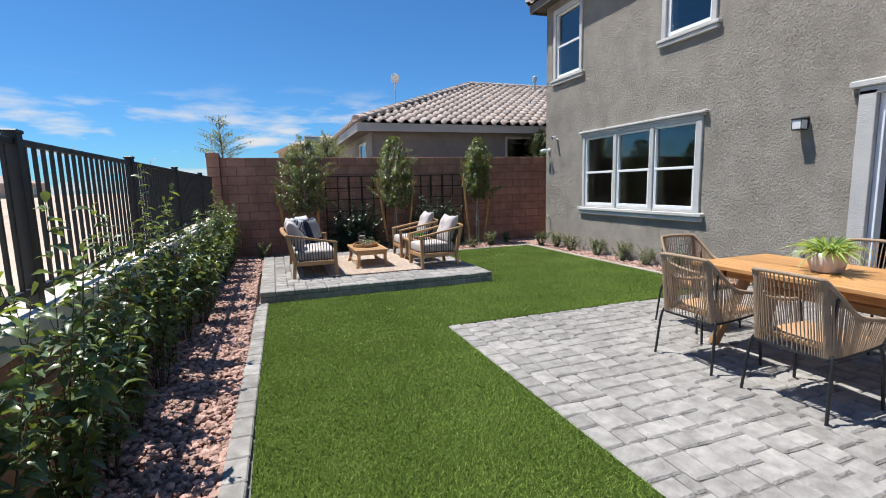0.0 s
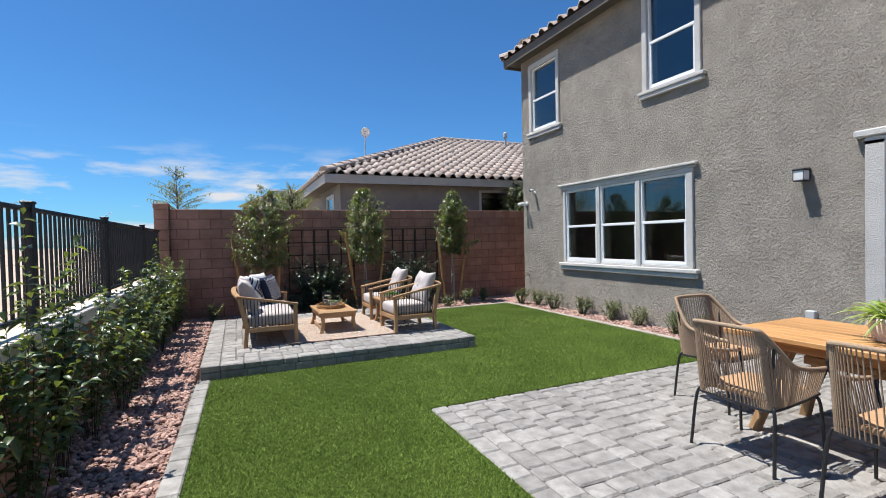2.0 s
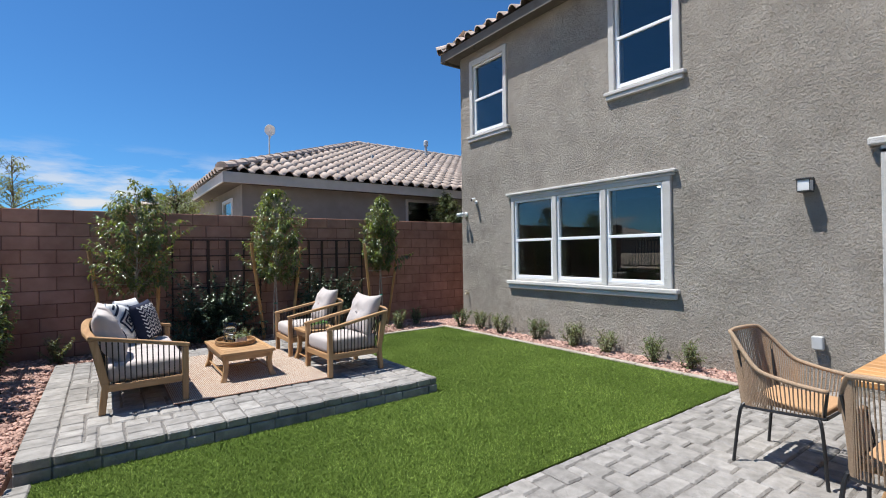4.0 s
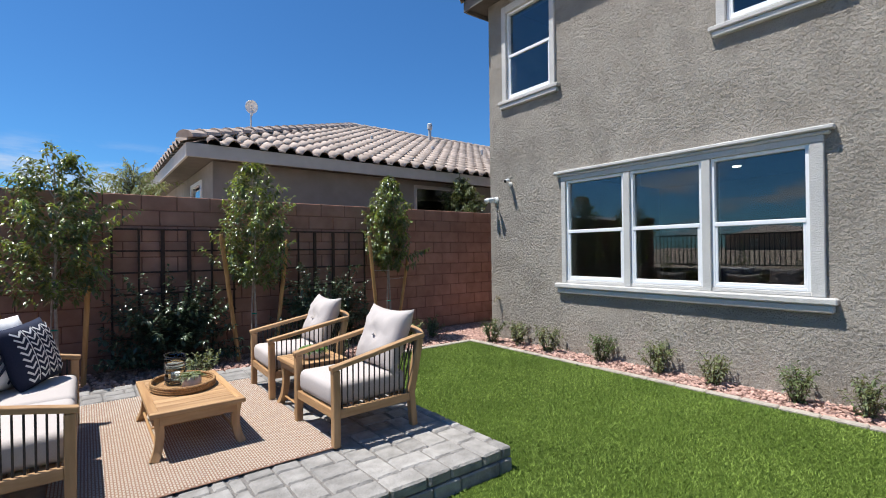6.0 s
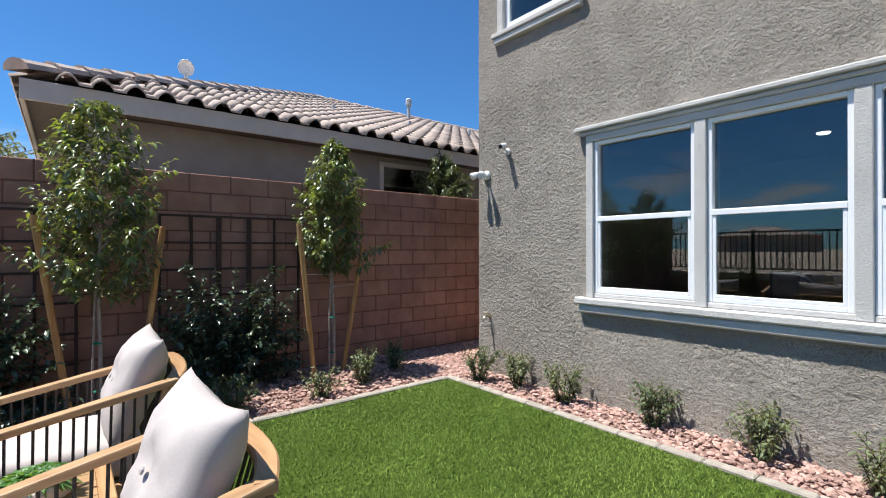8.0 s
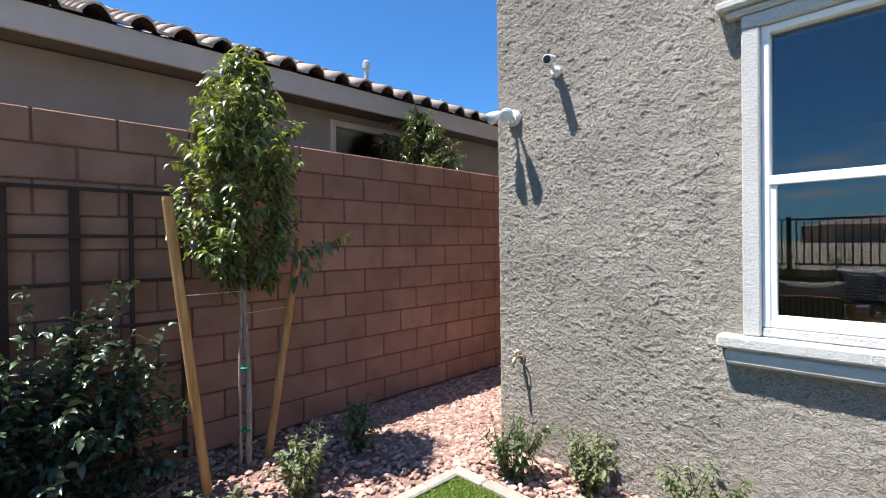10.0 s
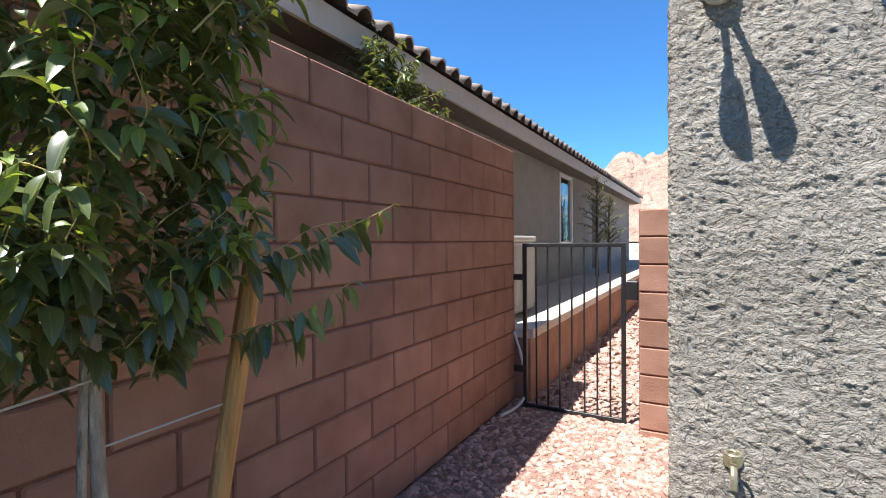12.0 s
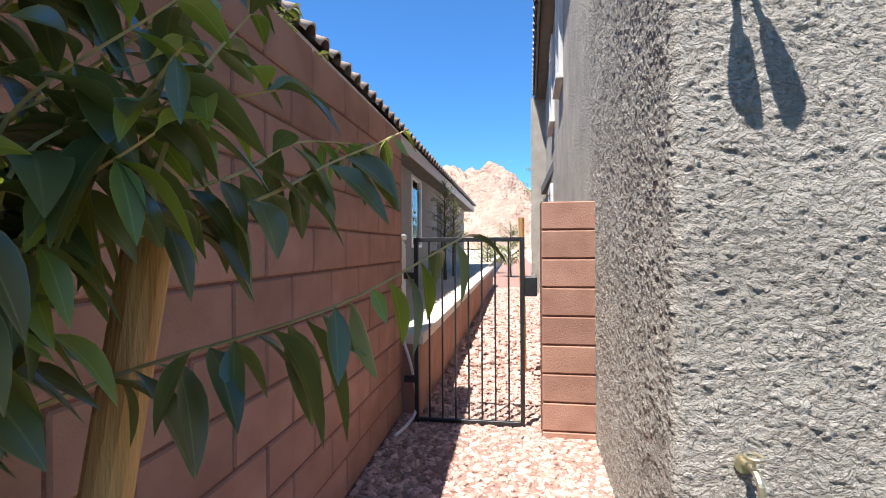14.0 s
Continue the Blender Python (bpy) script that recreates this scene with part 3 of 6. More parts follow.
bm = trim_bar(None, 5.44, 8.20, 0.957, 0.998, 0.018)
trim_bar(bm, 5.24, 8.375, 0.892, 0.955, 0.080, 0.012)
trim_bar(bm, 5.27, 8.345, 0.815, 0.890, 0.055, 0.014)
part("sill", bm, TRIM, surround)
for i, ((y0, y1), (z0, z1)) in enumerate(UPPER):
    s = thing("trim_upper_window_%d" % (i + 1), "pale grey stucco surround with a moulded sill", "window trim", kind="structure")
    part("jamb", trim_bar(None, y0 - 0.09, y0, z0 - 0.03, z1 + 0.11, 0.035), TRIM, s)
    part("jamb", trim_bar(None, y1, y1 + 0.09, z0 - 0.03, z1 + 0.11, 0.035), TRIM, s)
    part("head", trim_bar(None, y0, y1, z1, z1 + 0.11, 0.033), TRIM, s)
    bm = trim_bar(None, y0 - 0.16, y1 + 0.16, z0 - 0.085, z0 - 0.032, 0.068, 0.01)
    trim_bar(bm, y0 - 0.13, y1 + 0.13, z0 - 0.15, z0 - 0.087, 0.05, 0.01)
    part("sill", bm, TRIM, s)

# sliding door
sd = thing("door_1", "white-framed sliding glass patio door standing open, dark inside", "door", kind="structure")
dy0, dy1 = DOOR[0]
bm = box(HX + 0.02, HX + 0.14, dy1 - 0.06, dy1, 0.03, 2.36, 0.004)
box(HX + 0.02, HX + 0.14, dy0, dy0 + 0.06, 0.03, 2.36, 0.004, bm)
box(HX + 0.02, HX + 0.14, dy0 + 0.06, dy1 - 0.06, 2.30, 2.36, 0.004, bm)
box(HX + 0.02, HX + 0.14, dy0 + 0.06, dy1 - 0.06, 0.03, 0.06, 0.004, bm)
part("door_frame", bm, VINYL, sd)
for a, b, x in ((dy0 + 0.06, 1.90, HX + 0.05), (dy0 + 0.10, 1.95, HX + 0.10)):
    lf = box(x, x + 0.035, a, a + 0.06, 0.07, 2.29, 0.003)
    box(x, x + 0.035, b - 0.06, b, 0.07, 2.29, 0.003, lf)
    box(x, x + 0.035, a + 0.06, b - 0.06, 2.22, 2.29, 0.003, lf)
    box(x, x + 0.035, a + 0.06, b - 0.06, 0.07, 0.16, 0.003, lf)
    leaf = part("leaf", lf, VINYL, sd)
    g = part("pane", box(x + 0.014, x + 0.02, a + 0.055, b - 0.055, 0.155, 2.225), GLASS, leaf)
    g.visible_shadow = False
dt = thing("trim_patio_door", "pale grey stucco door surround with a moulded head", "door trim", kind="structure")
part("jamb", trim_bar(None, 3.12, 3.29, 0.0, 2.405, 0.045), TRIM, dt)
part("jamb", trim_bar(None, 0.53, 0.70, 0.0, 2.405, 0.045), TRIM, dt)
bm = trim_bar(None, 0.53, 3.29, 2.36, 2.44, 0.045)
trim_bar(bm, 0.45, 3.38, 2.442, 2.52, 0.075, 0.014)
part("head", bm, TRIM, dt)

# side windows seen at a slant
for i, (a, b, z0, z1) in enumerate(sides):
    w = thing("window_%d" % (i + 6), "white-framed side window with stucco surround", "window", SKEW, kind="structure")
    bm = box(a, a + 0.05, HY - 0.1, HY - 0.02, z0, z1, 0.003)
    box(b - 0.05, b, HY - 0.1, HY - 0.02, z0, z1, 0.003, bm)
    box(a + 0.05, b - 0.05, HY - 0.1, HY - 0.02, z0, z0 + 0.05, 0.003, bm)
    box(a + 0.05, b - 0.05, HY - 0.1, HY - 0.02, z1 - 0.05, z1, 0.003, bm)
    part("window_frame", bm, VINYL, w)
    part("pane", box(a + 0.045, b - 0.045, HY - 0.06, HY - 0.054, z0 + 0.045, z1 - 0.045), GLASS, w)
    bm = box(a - 0.12, a, HY - 0.02, HY + 0.045, z0 - 0.1, z1 + 0.12, 0.005)
    box(b, b + 0.12, HY - 0.02, HY + 0.045, z0 - 0.1, z1 + 0.12, 0.005, bm)
    box(a, b, HY - 0.02, HY + 0.045, z1, z1 + 0.12, 0.005, bm)
    box(a - 0.16, b + 0.16, HY - 0.02, HY + 0.09, z0 - 0.16, z0 - 0.1, 0.005, bm)
    part("surround", bm, TRIM, w)


# ---- roofs of S-shaped concrete tiles ----
def tile_mesh(name, w, l, mat, segs=8):
    """One tile: a wave across (x), its lower end raised, 14 mm thick at the front."""
    v, top, bot = [], [], []
    for j in (0, 1):
        for i in range(segs + 1):
            u = i / segs
            h = 0.085 * max(0.0, math.sin(math.pi * min(1, u / 0.62))) ** 0.8 if u < 0.62 else -0.004
            v.append((u * w, j * l, h + (0.030 if j == 0 else 0.0)))
    for i in range(segs + 1):
        x, y, z = v[i]
        v.append((x, y + 0.002, z - 0.022))
    n = segs + 1
    quads = [(i, i + 1, n + i + 1, n + i) for i in range(segs)] + [(2 * n + i, 2 * n + i + 1, i + 1, i) for i in range(segs)]
    return np.array(v), np.array(quads)


TW, TL = 0.30, 0.38


def slope(parent, name, eave0, along, up, columns, rows, mat, near, inside):
    """Tiles laid on a sloping plane from eave0: near ones as pieces, the rest joined."""
    v, q = tile_mesh(name, TW + 0.012, TL + 0.05, mat)
    me = raw(name, v, [q], mat, True)
    along, up = Vector(along).normalized(), Vector(up).normalized()
    nrm = along.cross(up).normalized()
    basis = Matrix((along, up, nrm)).transposed().to_4x4()
    vs, fs, k = [], [], 0
    for r in range(rows):
        for c in range(columns):
            if not inside(c * TW, r * TL):
                continue
            p = Vector(eave0) + along * (c * TW) + up * (r * TL)
            m = Matrix.Translation(p) @ basis
            if near(c, r):
                ob = new(name, me)
                ob.parent, ob.matrix_basis = parent, m
            else:
                mm = np.array(m)
                vs.append(v @ mm[:3, :3].T + mm[:3, 3])
                fs.append(q + k)
                k += len(v)
    if vs:
        ob = new("tile_field", raw("tile_field", np.concatenate(vs), [np.concatenate(fs)], mat, True))
        ob.parent = parent
        tagged(ob, "rows of tan concrete roof tiles", kind="stuff")


def ridge_caps(parent, p0, p1, mat, step=0.36):
    a, b = Vector(p0), Vector(p1)
    n = max(1, int((b - a).length / step))
    d = (b - a).normalized()
    s = d.cross(Vector((0, 0, 1))).normalized()
    up = s.cross(d)
    bm = bmesh.new()
    for j in (0, 1):
        for i in range(7):
            q = math.pi * i / 6
            bm.verts.new((math.cos(q) * (0.145 - 0.015 * j), j * (step + 0.05), math.sin(q) * (0.115 - 0.015 * j) - (0.0 if j == 0 else 0.02)))
    bm.verts.ensure_lookup_table()
    for i in range(6):
        bm.faces.new([bm.verts[k] for k in (i, i + 1, 8 + i, 7 + i)])
    bm.faces.new([bm.verts[k] for k in range(7)][::-1])
    me = mesh_of(bm, "ridge_tile", mat)
    basis = Matrix((s, d, up)).transposed().to_4x4()
    for i in range(n):
        ob = new("ridge_tile", me)
        ob.parent, ob.matrix_basis = parent, Matrix.Translation(a + d * (i * (b - a).length / n)) @ basis


# own roof: hip with a small overhang
OV, EZ, PITCH = 0.28, 5.44, 0.36
ex, ey = HX - OV, HY + OV
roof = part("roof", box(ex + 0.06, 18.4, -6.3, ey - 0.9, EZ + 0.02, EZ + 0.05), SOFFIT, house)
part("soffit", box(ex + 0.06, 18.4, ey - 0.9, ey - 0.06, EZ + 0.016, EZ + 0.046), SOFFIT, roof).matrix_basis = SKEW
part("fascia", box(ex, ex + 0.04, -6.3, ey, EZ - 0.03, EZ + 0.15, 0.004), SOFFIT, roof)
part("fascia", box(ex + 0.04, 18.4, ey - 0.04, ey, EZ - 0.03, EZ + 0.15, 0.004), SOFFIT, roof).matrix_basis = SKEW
bm = bmesh.new()
q = [bm.verts.new(p) for p in ((ex, -6.3, EZ + 0.13), (ex, ey, EZ + 0.13), (ex + 5, ey - 5, EZ + 0.13 + 5 * PITCH), (ex + 5, -6.3, EZ + 0.13 + 5 * PITCH), SKEW @ Vector((18.4, ey, EZ + 0.13)), SKEW @ Vector((18.4, ey - 5, EZ + 0.13 + 5 * PITCH)))]
bm.faces.new((q[0], q[3], q[2], q[1]))
bm.faces.new((q[1], q[2], q[5], q[4]))
bm.faces.new((q[3], q[0], q[4], q[5]))
part("deck", bm, UNDERLAY, roof)
slope(roof, "roof_tile", (ex - 0.05, ey + 0.03, EZ + 0.145), (0, -1, 0), (1, 0, PITCH), 52, 6, ROOFTILE, lambda c, r: c < 26 and r < 2, lambda u, t: u > t * 0.9 - 0.2)
slope(roof, "roof_tile", SKEW @ Vector((18.3, ey + 0.05, EZ + 0.145)), SKEW.to_3x3() @ Vector((-1, 0, 0)), SKEW.to_3x3() @ Vector((0, -1, PITCH)), 41, 5, ROOFTILE, lambda c, r: r < 1, lambda u, t: u < 12.4 - t * 0.9)
ridge_caps(roof, (ex - 0.04, ey + 0.04, EZ + 0.2), (ex + 4, ey - 4, EZ + 0.2 + 4 * PITCH), ROOFTILE)

# ---- house next door: hip roof, eave along y = 12.0 ----
nb = thing("neighbour_house", "single-storey grey stucco house with a tan tiled hip roof", "house", kind="structure")
NX, NY, NE, NZ, NR = 2.08, 12.02, 25.8, 2.93, 0.405
W0, W1 = NX + 0.45, NE - 0.45
holes = [(6.50, 7.75, 2.0, 2.86), (14.6, 15.7, 1.3, 2.9), (18.0, 18.9, 0.6, 2.6)]
walled("wall", "y", NY + 0.43, 0.2, W0, W1, 0.4, NZ + 0.02, holes, FARSTUCCO, nb)
walled("wall", "x", W0, 0.2, NY + 0.63, 24.0, 0.4, NZ + 0.02, [(13.3, 14.3, 1.6, 2.75)], FARSTUCCO, nb)
walled("wall", "x", W1 - 0.2, 0.2, NY + 0.63, 24.0, 0.4, NZ + 0.02, [], FARSTUCCO, nb)
# dark plane behind the openings, indoor shade carried by its colour
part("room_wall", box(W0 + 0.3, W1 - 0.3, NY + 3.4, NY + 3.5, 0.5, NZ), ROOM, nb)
part("eave_board", box(NX, NE, NY, NY + 0.04, NZ - 0.02, NZ + 0.19, 0.004), FASCIA, nb)
part("eave_board", box(NX, NX + 0.04, NY + 0.04, 24.4, NZ - 0.02, NZ + 0.19, 0.004), FASCIA, nb)
part("eave_board", box(NE - 0.04, NE, NY + 0.04, 24.4, NZ - 0.02, NZ + 0.19, 0.004), FASCIA, nb)
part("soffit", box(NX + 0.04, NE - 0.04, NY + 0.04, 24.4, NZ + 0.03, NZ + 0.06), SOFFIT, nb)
D = 5.6
zt = NZ + 0.18
nroof = bmesh.new()
q = [nroof.verts.new(p) for p in ((NX, NY, zt), (NE, NY, zt), (NE - D, NY + D, zt + D * NR), (NX + D, NY + D, zt + D * NR), (NX, NY + 2 * D, zt), (NE, NY + 2 * D, zt))]
for f in ((0, 1, 2, 3), (0, 3, 4), (1, 5, 2), (3, 2, 5, 4)):
    nroof.faces.new([q[i] for i in f])
nroof = part("roof", nroof, UNDERLAY, nb)
slope(nroof, "roof_tile", (NX - 0.02, NY - 0.06, zt + 0.005), (1, 0, 0), (0, 1, NR), 79, 16, ROOFTILE, lambda c, r: c < 26 and r < 11, lambda u, t: t * 0.93 + 0.0 < u < 23.7 - t * 0.93)
slope(nroof, "roof_tile", (NX - 0.06, NY + 2 * D, zt + 0.005), (0, -1, 0), (1, 0, NR), 37, 15, ROOFTILE, lambda c, r: False, lambda u, t: t * 0.93 - 0.1 < u < 10.92 - t * 0.93)
ridge_caps(nroof, (NX - 0.02, NY - 0.02, zt + 0.075), (NX + D, NY + D, zt + D * NR + 0.075), ROOFTILE)
ridge_caps(nroof, (NX + D, NY + D, zt + D * NR + 0.06), (NE - D, NY + D, zt + D * NR + 0.06), ROOFTILE)
for i, (a, b, z0, z1) in enumerate(holes[:2]):
    w = thing("window_%d" % (i + 9), "pale-framed window of the house next door", "window", kind="structure")
    y = NY + 0.41
    bm = box(a, a + 0.07, y, y + 0.1, z0, z1, 0.004)
    box(b - 0.07, b, y, y + 0.1, z0, z1, 0.004, bm)
    box(a + 0.07, b - 0.07, y, y + 0.1, z0, z0 + 0.07, 0.004, bm)
    box(a + 0.07, b - 0.07, y, y + 0.1, z1 - 0.07, z1, 0.004, bm)
    part("window_frame", bm, FASCIA if i == 0 else VINYL, w)
    part("pane", box(a + 0.06, b - 0.06, y + 0.05, y + 0.056, z0 + 0.06, z1 - 0.06), GLASS, w)
w = thing("window_11", "white-framed side window of the house next door", "window", kind="structure")
bm = box(W0 - 0.03, W0 + 0.06, 13.3, 13.37, 1.6, 2.75, 0.004)
box(W0 - 0.03, W0 + 0.06, 14.23, 14.3, 1.6, 2.75, 0.004, bm)
box(W0 - 0.03, W0 + 0.06, 13.37, 14.23, 2.68, 2.75, 0.004, bm)
part("window_frame", bm, VINYL, w)
part("pane", box(W0 + 0.01, W0 + 0.016, 13.36, 14.24, 1.6, 2.69), GLASS, w)
part("door", box(18.0, 18.9, NY + 0.45, NY + 0.5, 0.6, 2.6, 0.005), RUST, nb)
# roof fittings
vp = thing("roof_vent", "grey metal vent pipe with a cap on the roof", "vent pipe", pose(10.0, 16.65, 5.05))
part("pipe", lathe([(0.05, -0.1), (0.05, 0.42)], 12), GREYPLASTIC, vp)
part("cap", lathe([(0.06, 0.40), (0.085, 0.44), (0.085, 0.58), (0.06, 0.62), (0.02, 0.63)], 12), GREYPLASTIC, vp)
for x, y, h in ((6.9, 15.0, 0.14), (8.6, 14.6, 0.16), (11.0, 15.2, 0.22)):
    vj = thing("roof_jack", "small grey vent pipe rising from the tiles", "vent pipe", pose(x, y, zt + (y - NY) * NR + 0.03), "roof jacks")
    part("pipe", lathe([(0.035, -0.06), (0.035, h), (0.03, h + 0.01)], 10), GREYPLASTIC, vj)
dish = thing("satellite_dish", "white dish aerial on a thin mast above the roof", "dish aerial", pose(4.55, 17.6, 4.3))
part("mast", tube([(0, 0, -0.6), (0, 0, 1.02), (0, -0.06, 1.14)], 0.022, 8), GREYPLASTIC, dish)
bm = bmesh.new()
rings = []
for r, h in ((0.0001, 0.0), (0.06, 0.006), (0.115, 0.02), (0.16, 0.04), (0.165, 0.048)):
    rings.append([bm.verts.new((r * math.cos(a), -h, r * 1.1 * math.sin(a))) for a in (2 * math.pi * i / 24 for i in range(24))])
for a, b in zip(rings, rings[1:]):
    for i in range(24):
        bm.faces.new((a[i], a[(i + 1) % 24], b[(i + 1) % 24], b[i]))
reflector = part("reflector", bm, WHITEPLASTIC, dish, smooth=True)
reflector.matrix_basis = pose(0, -0.07, 1.18, 18, 0, -12)
reflector.modifiers.new("thickness", "SOLIDIFY").thickness = 0.012
part("arm", tube([(0, -0.1, 0.92), (0.0, -0.34, 1.06)], 0.012, 6), GREYPLASTIC, dish)


# ---- block walls ----
def block_wall(name, label, p0, p1, z0, courses, thick, mat, length=0.4064, height=0.2, shift=0.0, core=0.008, bond=0.5):
    """A running-bond wall from p0 to p1 (along x or y): mortar core and separate blocks."""
    a, b = Vector(p0), Vector(p1)
    d = (b - a).normalized()
    ang = math.degrees(math.atan2(d.y, d.x))
    total = (b - a).length
    w = thing(name, label, "block wall", pose(a.x, a.y, z0, 0, 0, ang), kind="structure")
    part("mortar", box(0.002, total - 0.002, -thick / 2 + core, thick / 2 - core, 0, courses * height - 0.004), MORTAR, w)
    cache = {}
    for c in range(courses):
        s = -(shift + (c % 2) * length * bond) % length - length
        while s < total:
            u0, u1 = max(0, s) + 0.005, min(total, s + length) - 0.005
            s += length
            if u1 - u0 < 0.03:
                continue
            k = round(u1 - u0, 3)
            if k not in cache:
                cache[k] = mesh_of(box(-k / 2, k / 2, -thick / 2, thick / 2, 0.005, height - 0.005, 0.007), "block", mat)
            ob = new("block", cache[k])
            ob.parent, ob.matrix_basis = w, pose((u0 + u1) / 2, 0, c * height)
    return w


BROWN = "brown concrete block wall with tooled joints"
block_wall("wall_back", BROWN, (-1.09, 11.22), (8.28, 11.22), -0.01, 11, 0.20, BLOCK, length=0.40, shift=0.28)
block_wall("wall_gate_pier", "short pier of brown concrete blocks beside the gate", (8.05, 9.66), (8.05, 10.06), -0.17, 9, 0.19, BLOCK, length=0.40, height=0.198, shift=0.0, bond=0.0)
pil = thing("wall_pilaster", "brown block pilaster ending the garden wall", "block wall", pose(-1.20, 11.16, -0.02), kind="structure")
part("mortar", box(-0.13, 0.105, -0.14, 0.14, 0, 2.28), MORTAR, pil)
me = mesh_of(box(-0.14, 0.108, -0.15, 0.15, 0.0035, 0.1965, 0.006), "block", BLOCK)
for i in range(11):
    ob = new("block", me)
    ob.parent, ob.matrix_basis = pil, pose(0, 0, i * 0.2)
part("cap", box(-0.15, 0.11, -0.16, 0.16, 2.204, 2.31, 0.008), BLOCK, pil)
block_wall("wall_low", "low brown block wall carrying the fence", (-1.28, 11.0), (-1.28, 0.2), -0.03, 4, 0.19, BLOCK, shift=0.05)
lw = thing("wall_low_cap", "pale flat cap blocks on the low wall", "wall cap", kind="structure")
for i in range(28):
    y = 11.0 - i * 0.4064
    part("cap_block", box(-1.40, -1.165, y - 0.403, y, 0.772, 0.90, 0.006), PALEBLOCK, lw)
solid("wall_low_south", box(-1.40, -1.18, -6.2, -0.4, -0.1, 0.9), BLOCK, "low brown block wall", "block wall", kind="structure")
solid("wall_south", box(-1.4, 6.2, -6.4, -6.2, -0.1, 2.2), BLOCK, "plain brown block wall closing the garden", "block wall", kind="structure")
# low wall of the next lot beyond the gate
nw = thing("wall_side_low", "low block wall with a pale cap along the side yard", "block wall", kind="structure")
part("body", box(8.29, 21.0, 10.98, 11.17, -0.1, 0.53, 0.004), BLOCK, nw)
for i in range(32):
    part("cap_block", box(8.29 + i * 0.4, 8.685 + i * 0.4, 10.955, 11.19, 0.532, 0.62, 0.006), PALEBLOCK, nw)

# ---- iron fence ----
fence = thing("fence", "black iron picket fence standing on the low wall", "fence")
FX, FZ0, FZ1 = -1.26, 0.975, 1.77
posts = [0.70, 2.80, 4.86, 6.98, 9.30]
pm = mesh_of(box(-0.032, 0.032, -0.032, 0.032, 0, 0.90, 0.003), "post", BLACKMETAL)
pc = mesh_of(box(-0.038, 0.038, -0.038, 0.038, 0.895, 0.915, 0.004), "post_cap", BLACKMETAL)
bmk = mesh_of(box(-0.0095, 0.0095, -0.0095, 0.0095, 0, FZ1 - FZ0, 0.001), "picket", BLACKMETAL)
for y in posts:
    ob = new("post", pm)
    ob.parent, ob.matrix_basis = fence, pose(FX, y, 0.90)
    o2 = new("post_cap", pc)
    o2.parent = ob
for a, b in zip(posts, [*posts[1:], 11.0]):
    for z in (FZ0, FZ1 - 0.03):
        part("rail", box(FX - 0.019, FX + 0.019, a + 0.03, b - 0.03, z, z + 0.034, 0.003), BLACKMETAL, fence)
    n = int((b - a) / 0.105)
    for i in range(1, n):
        ob = new("picket", bmk)
        ob.parent, ob.matrix_basis = fence, pose(FX, a + (b - a) * i / n, FZ0 + 0.002)

# ---- side gate ----
gate = thing("gate", "low black iron gate with thin vertical bars", "gate", pose(8.13, 10.17, -0.04))
GL, GH = 0.82, 1.41
part("stile", box(-0.016, 0.016, 0, 0.032, 0, GH, 0.002), BLACKMETAL, gate)
part("stile", box(-0.016, 0.016, GL - 0.032, GL, 0, GH, 0.002), BLACKMETAL, gate)
part("rail", box(-0.016, 0.016, 0.032, GL - 0.032, GH - 0.032, GH, 0.002), BLACKMETAL, gate)
part("rail", box(-0.014, 0.014, 0.032, GL - 0.032, 0.03, 0.058, 0.002), BLACKMETAL, gate)
for i in range(1, 8):
    y = 0.016 + (GL - 0.032) * i / 8
    part("bar", box(-0.0065, 0.0065, y - 0.0065, y + 0.0065, 0.05, GH - 0.03), BLACKMETAL, gate)
for z in (0.32, 1.10):
    part("hinge", box(-0.02, 0.02, GL - 0.005, GL + 0.08, z, z + 0.05, 0.003), BLACKMETAL, gate)
part("latch", box(-0.03, 0.05, -0.09, 0.0, 0.98, 1.12, 0.006), BLACKMETAL, gate)


# ---- lounge platform ----
PX0, PX1, PY0, PY1, PZ = -0.30, 3.05, 6.23, 9.62, 0.15


def pillow(w, d, h, puff=0.5, pinch=0.06, n=14):
    """A stuffed cushion, w x d on its side, h thick, with soft edges and pointed corners."""
    bm = bmesh.new()
    grid = {}
    for s in (1, -1):
        for i in range(n + 1):
            for j in range(n + 1):
                u, v = 2 * i / n - 1, 2 * j / n - 1
                if s == -1 and (i in (0, n) or j in (0, n)):
                    grid[s, i, j] = grid[1, i, j]
                    continue
                e = max(0.0, (1 - abs(u) ** 2.6) * (1 - abs(v) ** 2.6)) ** puff
                x = w / 2 * u * (1 - pinch * (1 - v * v))
                y = d / 2 * v * (1 - pinch * (1 - u * u))
                wrinkle = 0.014 * noise.noise((u * 2.1 + w * 7, v * 2.3, s * 3.0 + h * 9)) + 0.008 * noise.noise((u * 5.0, v * 4.6 + d * 5, s * 2.0))
                wrinkle -= s * 0.022 * math.exp(-(u * u + v * v) * 9)
                grid[s, i, j] = bm.verts.new((x, y, s * h / 2 * e + wrinkle * e))
    for s in (1, -1):
        for i in range(n):
            for j in range(n):
                f = [grid[s, i, j], grid[s, i + 1, j], grid[s, i + 1, j + 1], grid[s, i, j + 1]]
                bm.faces.new(f if s == 1 else f[::-1])
    return bm


